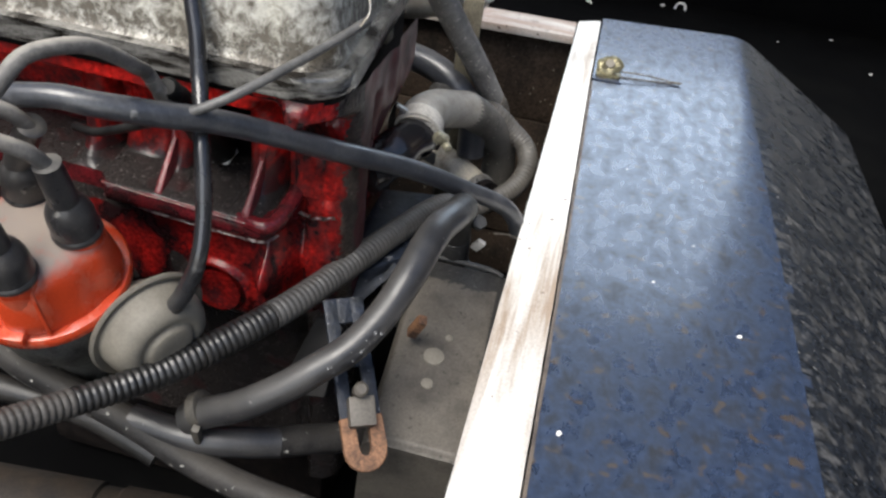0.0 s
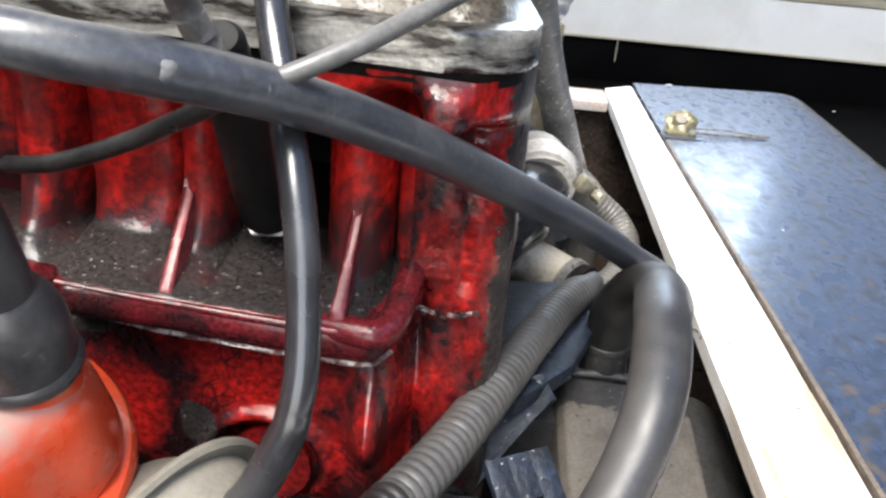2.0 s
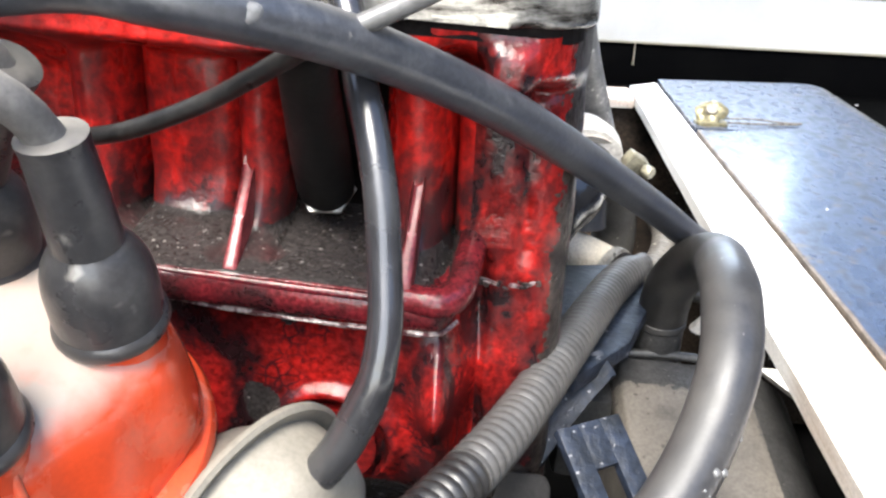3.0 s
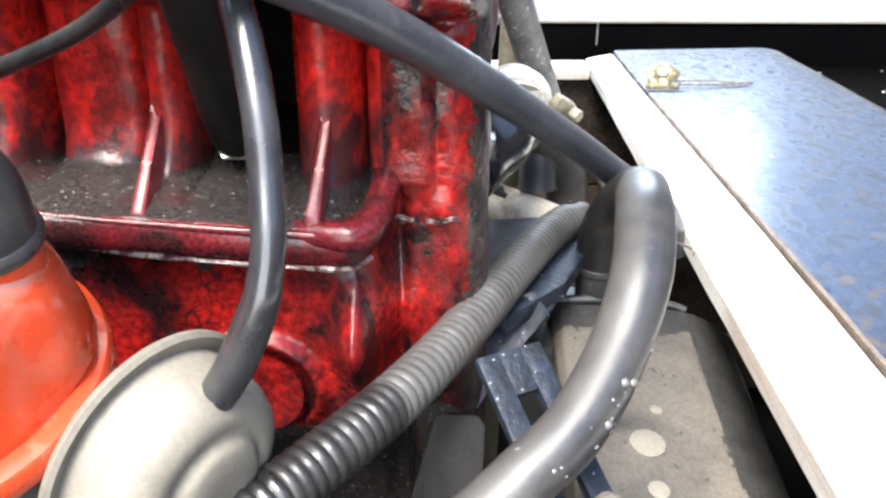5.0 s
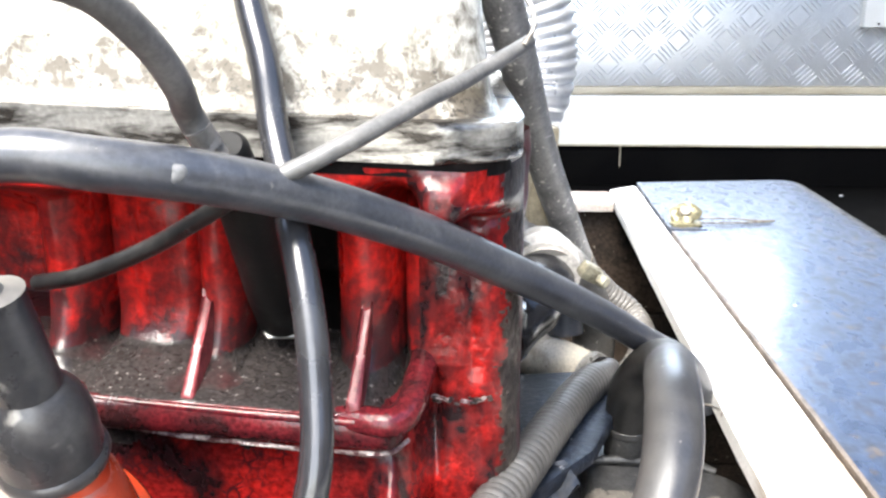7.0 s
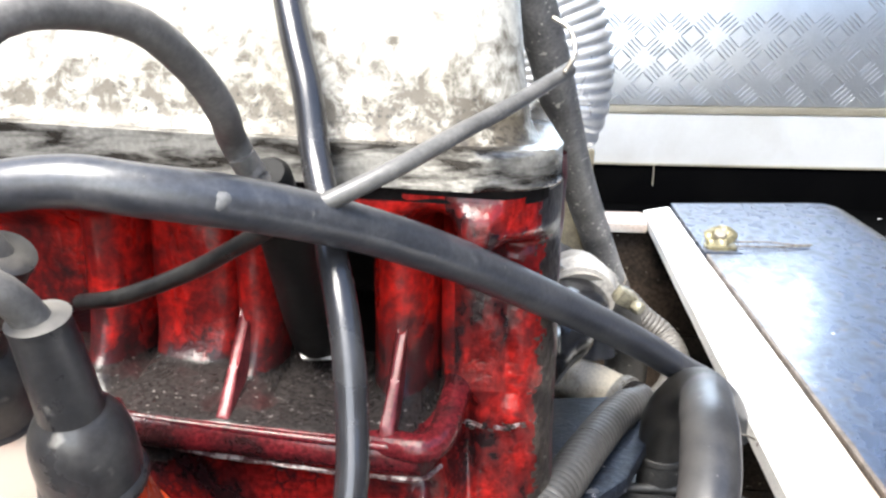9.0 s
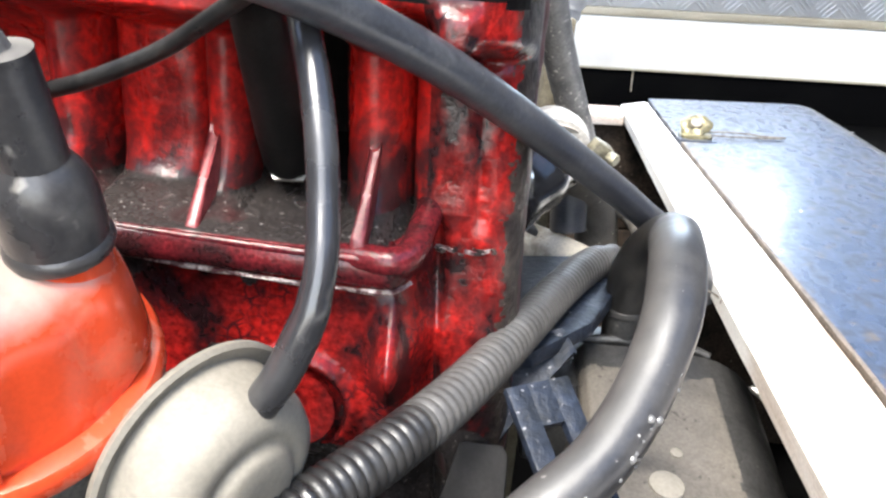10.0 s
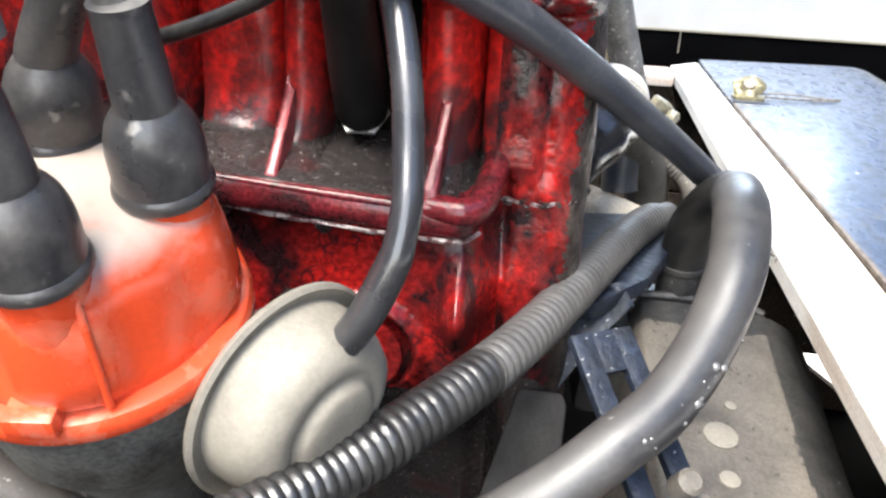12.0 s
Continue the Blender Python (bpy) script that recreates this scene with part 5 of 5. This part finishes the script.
def mount():
    t = thing("engine_mount", (-0.09, -0.06, 0.80), "oily blue-black engine mounting bracket", "bracket")
    plate = slab([(-0.1165, -0.090), (-0.096, -0.094), (-0.070, -0.060), (-0.052, -0.010), (-0.058, 0.028), (-0.1165, 0.016)], 0.893, 0.901, None, 0.0015)
    part("top_plate", plate, STEEL_BLUE, t)
    cheek = slab([(-0.0159, 0.0076), (0.0104, 0.0134), (0.0157, 0.0041), (0.0053, -0.0039), (-0.006, -0.0171), (-0.014, -0.0308), (-0.0263, -0.0284), (-0.0228, -0.0097)], -0.004, 0.0, frame_of((-0.0950, -0.0840, 0.8905), (0.1, -0.8, 0.6)) @ Matrix.Scale(1.19, 4), 0.001)
    part("front_plate", cheek, STEEL_BLUE, t)
    stub = [(0.0105, 0.0), (0.0125, 0.001), (0.0125, 0.006), (0.0108, 0.007), (0.0104, 0.030), (0.0112, 0.031), (0.0112, 0.034), (0.0098, 0.035)]
    part("stub", lathe(stub, frame_of((-0.0483, -0.0125, 0.860), (-0.02, -0.15, 0.98)) @ Matrix.Diagonal((1.10, 1.10, 1.0, 1.0)), 26), STEEL_GREY, t, "greasy pipe stub")
    part("lower_block", block((0.050, 0.060, 0.050), pose(-0.074, -0.020, 0.842, 6, 4, 6), 0.006), STEEL_GREY, t)
    part("mount_foot", slab([(-0.0051, 0.0184), (0.0109, 0.0183), (0.0134, 0.0143), (0.0124, -0.030), (-0.0190, -0.034)], -0.016, 0.0, frame_of((-0.1185, -0.1300, 0.8540), (0.0, -0.75, 0.65)) @ Matrix.Scale(1.10, 4), 0.002), STEEL_FLAT, t, "smooth grey cast foot")


mount()


def arm():
    """The slotted adjusting arm with its rusty clamp bolt."""
    t = thing("adjusting_arm", (-0.075, -0.18, 0.85), "dark slotted adjusting arm with a rusty clamp bolt", "bracket arm")
    a, b = Vector((-0.0955, -0.150, 0.913)), Vector((-0.0575, -0.214, 0.858))
    along = (b - a).normalized()
    side = Vector((0.86, 0.50, 0.02))
    side = (side - along * side.dot(along)).normalized()
    nrm = side.cross(along)
    if nrm.z < 0:
        nrm = -nrm
    m = Matrix((side, along, nrm)).transposed().to_4x4()
    m = Matrix.Translation(a) @ m
    ln = (b - a).length
    w, s = 0.0125, 0.0042
    # two rails joined by bridges leave the slots open
    pieces = [slab([(-w, -0.004), (-s, -0.004), (-s, ln), (-w, ln)], -0.002, 0.002, m, 0.0006), slab([(s, -0.004), (w, -0.004), (w, ln), (s, ln)], -0.002, 0.002, m, 0.0006)]
    for y0, y1 in ((-0.004, 0.012), (0.024, 0.040), (0.062, 0.068)):
        pieces.append(slab([(-s - 0.0005, y0), (s + 0.0005, y0), (s + 0.0005, y1), (-s - 0.0005, y1)], -0.0019, 0.0019, m, 0.0004))
    part("arm_plate", merge(*pieces), STEEL_BLUE, t)
    ring = [(w * 1.05 * math.cos(radians(k)), ln - 0.002 + w * 1.05 * math.sin(radians(k))) for k in range(0, 181, 15)] + [(-w * 1.05, ln - 0.022), (-s, ln - 0.022)] + [(s * math.cos(radians(k)), ln - 0.002 + s * math.sin(radians(k))) for k in range(180, -1, -30)] + [(s, ln - 0.022), (w * 1.05, ln - 0.022)]
    part("arm_end", slab(ring, -0.0026, 0.0030, m, 0.0006, 1), RUST, t, "rusty rounded slot end")
    part("clamp_bolt", merge(block((0.016, 0.018, 0.010), m @ pose(0, ln - 0.024, 0.007, 0, 0, 4), 0.0015), lathe([(0.0045, 0.010), (0.0045, 0.018), (0.003, 0.0195)], m @ pose(0, ln - 0.036, 0.0), 16)), DUSTY_STEEL, t, "dusty square nut and stud")


arm()


def housing():
    t = thing("grey_housing", (-0.03, -0.10, 0.78), "dusty beige steel housing with rivets beside the engine", "housing")
    m = pose(-0.034, -0.105, 0.8570, 12.5, 4, 3)
    up = m @ Matrix(((1, 0, 0, 0), (0, 0, -1, 0), (0, 1, 0, 0), (0, 0, 0, 1)))
    prof = [(-0.036, -0.09), (-0.036, -0.006), (-0.033, -0.001), (-0.028, 0.0)]
    prof += [(0.022 + 0.040 * math.sin(radians(k)), -0.040 + 0.040 * math.cos(radians(k))) for k in range(0, 91, 9)] + [(0.062, -0.09)]
    cuts = [-0.083 + 0.166 * k / 140 for k in range(141)]
    bm = bmesh.new()
    rows = []
    fine = []
    for a, b in zip(prof, prof[1:]):
        n = max(1, int(math.hypot(b[0] - a[0], b[1] - a[1]) / 0.0014))
        fine += [(a[0] + (b[0] - a[0]) * k / n, a[1] + (b[1] - a[1]) * k / n) for k in range(n)]
    fine.append(prof[-1])
    for y in cuts:
        drop = 0.004 * (step01(0.078, 0.083, abs(y)))
        rows.append([bm.verts.new(m @ Vector((x, y, z - drop + 0.0006 * noise.noise(Vector((x * 60, y * 60, 2)))))) for x, z in fine])
    for a, b in zip(rows, rows[1:]):
        for k in range(len(fine) - 1):
            bm.faces.new((a[k], a[k + 1], b[k + 1], b[k]))
    bm.faces.new(rows[0])
    bm.faces.new(rows[-1])
    body = part("housing_body", bm, DUSTY_STEEL, t, smooth=60)
    # the back strip is greasy; the rounded right side is darkened for its shade
    body.data.materials.append(STEEL_GREY)
    inv = m.inverted()
    for p in body.data.polygons:
        c = inv @ p.center
        if c.y > 0.060 + 0.006 * noise.noise(p.center * 55) + 0.003 * noise.noise(p.center * 300) or c.x > 0.028 + 0.003 * noise.noise(p.center * 70) + 0.001 * noise.noise(p.center * 350):
            p.material_index = 1
    part("rolled_edge", tube([m @ Vector(q) for q in ((-0.034, 0.082, -0.001), (-0.010, 0.083, 0.0005), (0.020, 0.082, 0.0005), (0.030, 0.080, -0.001))], 0.0022, 12, wobble=0.15), STEEL_GREY, t, "greasy rolled back edge")
    part("rivet", lathe([(0.0072, 0.0), (0.0072, 0.0010), (0.0050, 0.0016), (0.001, 0.0018)], m @ pose(-0.0052, -0.0090, 0.0), 22), ZINC, t, "pale round rivet head")
    part("rivet", lathe([(0.0042, 0.0), (0.0042, 0.0008), (0.001, 0.0014)], m @ pose(-0.0050, -0.032, 0.0), 16), ZINC, t, "pale round rivet head")
    part("rivet", lathe([(0.0026, 0.0), (0.0026, 0.0006), (0.001, 0.0010)], m @ pose(0.002, 0.010, 0.0), 14), ZINC, t, "pale round rivet head")
    part("stud", block((0.0065, 0.0075, 0.021), pose(-0.0535, -0.112, 0.877, 20, 18, 20), 0.0012), RUST, t, "rusty square stud")


housing()

CRUST = surface("crusted_hose", (0.022, 0.021, 0.021), (0.045, 0.042, 0.040), scale=50, rough=(0.3, 0.5), grain=0.15, bump=0.25, speck=(0.35, 0.34, 0.31), speck_scale=240, speck_cut=0.70,
                spec=0.25, dust=((0.038, 0.034, 0.029), (0.0, -0.2, 0.98), 0.90, 1.55))
lower = thing("lower_hose", (-0.117, -0.203, 0.835), "dust-crusted rubber hose low in the bay", "hose")
part("clean_length", tube([(-0.205, -0.224, 0.847), (-0.166, -0.223, 0.843), (-0.142, -0.216, 0.840), (-0.117, -0.203, 0.835)], 0.0098, 24), RUBBER_DUSTY, lower, smooth=60)
part("crusted_length", tube([(-0.118, -0.2035, 0.8352), (-0.087, -0.180, 0.826), (-0.053, -0.155, 0.815), (-0.011, -0.126, 0.803)], 0.0100, 24, wobble=0.03), CRUST, lower, "dust-crusted length", smooth=60)
hose("bottom_pipe", [(-0.30, -0.215, 0.874), (-0.272, -0.222, 0.866), (-0.238, -0.224, 0.857), (-0.201, -0.226, 0.845), (-0.168, -0.231, 0.834), (-0.133, -0.236, 0.828), (-0.096, -0.238, 0.824), (-0.06, -0.240, 0.82)], 0.0092, CRUST, "crusted dark pipe along the bottom of the bay", "pipe", n=22)
# blackened as well, for the shade low in the bay
hose("bottom_hose", [(-0.33, -0.232, 0.856), (-0.295, -0.228, 0.850), (-0.265, -0.224, 0.844), (-0.232, -0.222, 0.836), (-0.19, -0.225, 0.82)], 0.0082, RUBBER_SHADED, "black hose low in the bay", n=20)


STRAP = surface("dusty_strap", (0.085, 0.076, 0.062), (0.045, 0.041, 0.035), scale=90, rough=(0.5, 0.7), grain=0.15, bump=0.3)


def strap():
    t = thing("hose_strap", (-0.165, -0.222, 0.84), "dull yellowish strap tying two hoses together", "strap")
    part("band", lathe([(0.0104, -0.0035), (0.0116, -0.003), (0.0116, 0.003), (0.0104, 0.0035)], frame_of((-0.160, -0.2208, 0.8675), (-0.88, -0.10, -0.46)), 24), STRAP, t, "dusty band round the upper hose")
    part("tail", block((0.005, 0.005, 0.034), pose(-0.158, -0.2300, 0.853, 22, 10, 0), 0.0015), STRAP, t)


strap()


def starter():
    t = thing("starter_motor", (-0.22, -0.28, 0.52), "brown grimy cylindrical motor deep in the bay", "motor")
    m = frame_of((-0.30, -0.285, 0.785), (1, 0.18, -0.12))
    part("motor_body", lathe([(0.020, -0.004), (0.036, 0.0), (0.040, 0.006), (0.040, 0.085), (0.038, 0.087), (0.038, 0.098), (0.040, 0.100), (0.040, 0.140), (0.034, 0.146), (0.012, 0.148)], m, 36), BROWN_STEEL, t)
    part("foot", block((0.05, 0.05, 0.24), pose(-0.23, -0.27, 0.64), 0.004), STEEL_GREY, t)


BROWN_STEEL = surface("brown_grimy_steel", (0.035, 0.026, 0.019), (0.016, 0.013, 0.011), scale=40, rough=(0.5, 0.75), grain=0.2, bump=0.35)
starter()

tagged(part("loose_wire", tube([(-0.020, -0.02, 0.905), (-0.008, -0.01, 0.900), (0.004, 0.0, 0.89)], 0.0006, 8), WIRE_DARK, None), "thin bare wire under the batten", "wire")
wc = thing("cable_clip", (-0.030, -0.025, 0.885), "chipped white plastic cable clip", "clip")
part("clip_body", block((0.007, 0.004, 0.012), pose(-0.030, -0.022, 0.893, 20, 30, 10), 0.0016), CLAMP_PALE, wc)
part("clip_bolt", hexagon(0.006, 0.008, pose(-0.034, -0.012, 0.905, 40, 20, 0)), STEEL_GREY, wc)
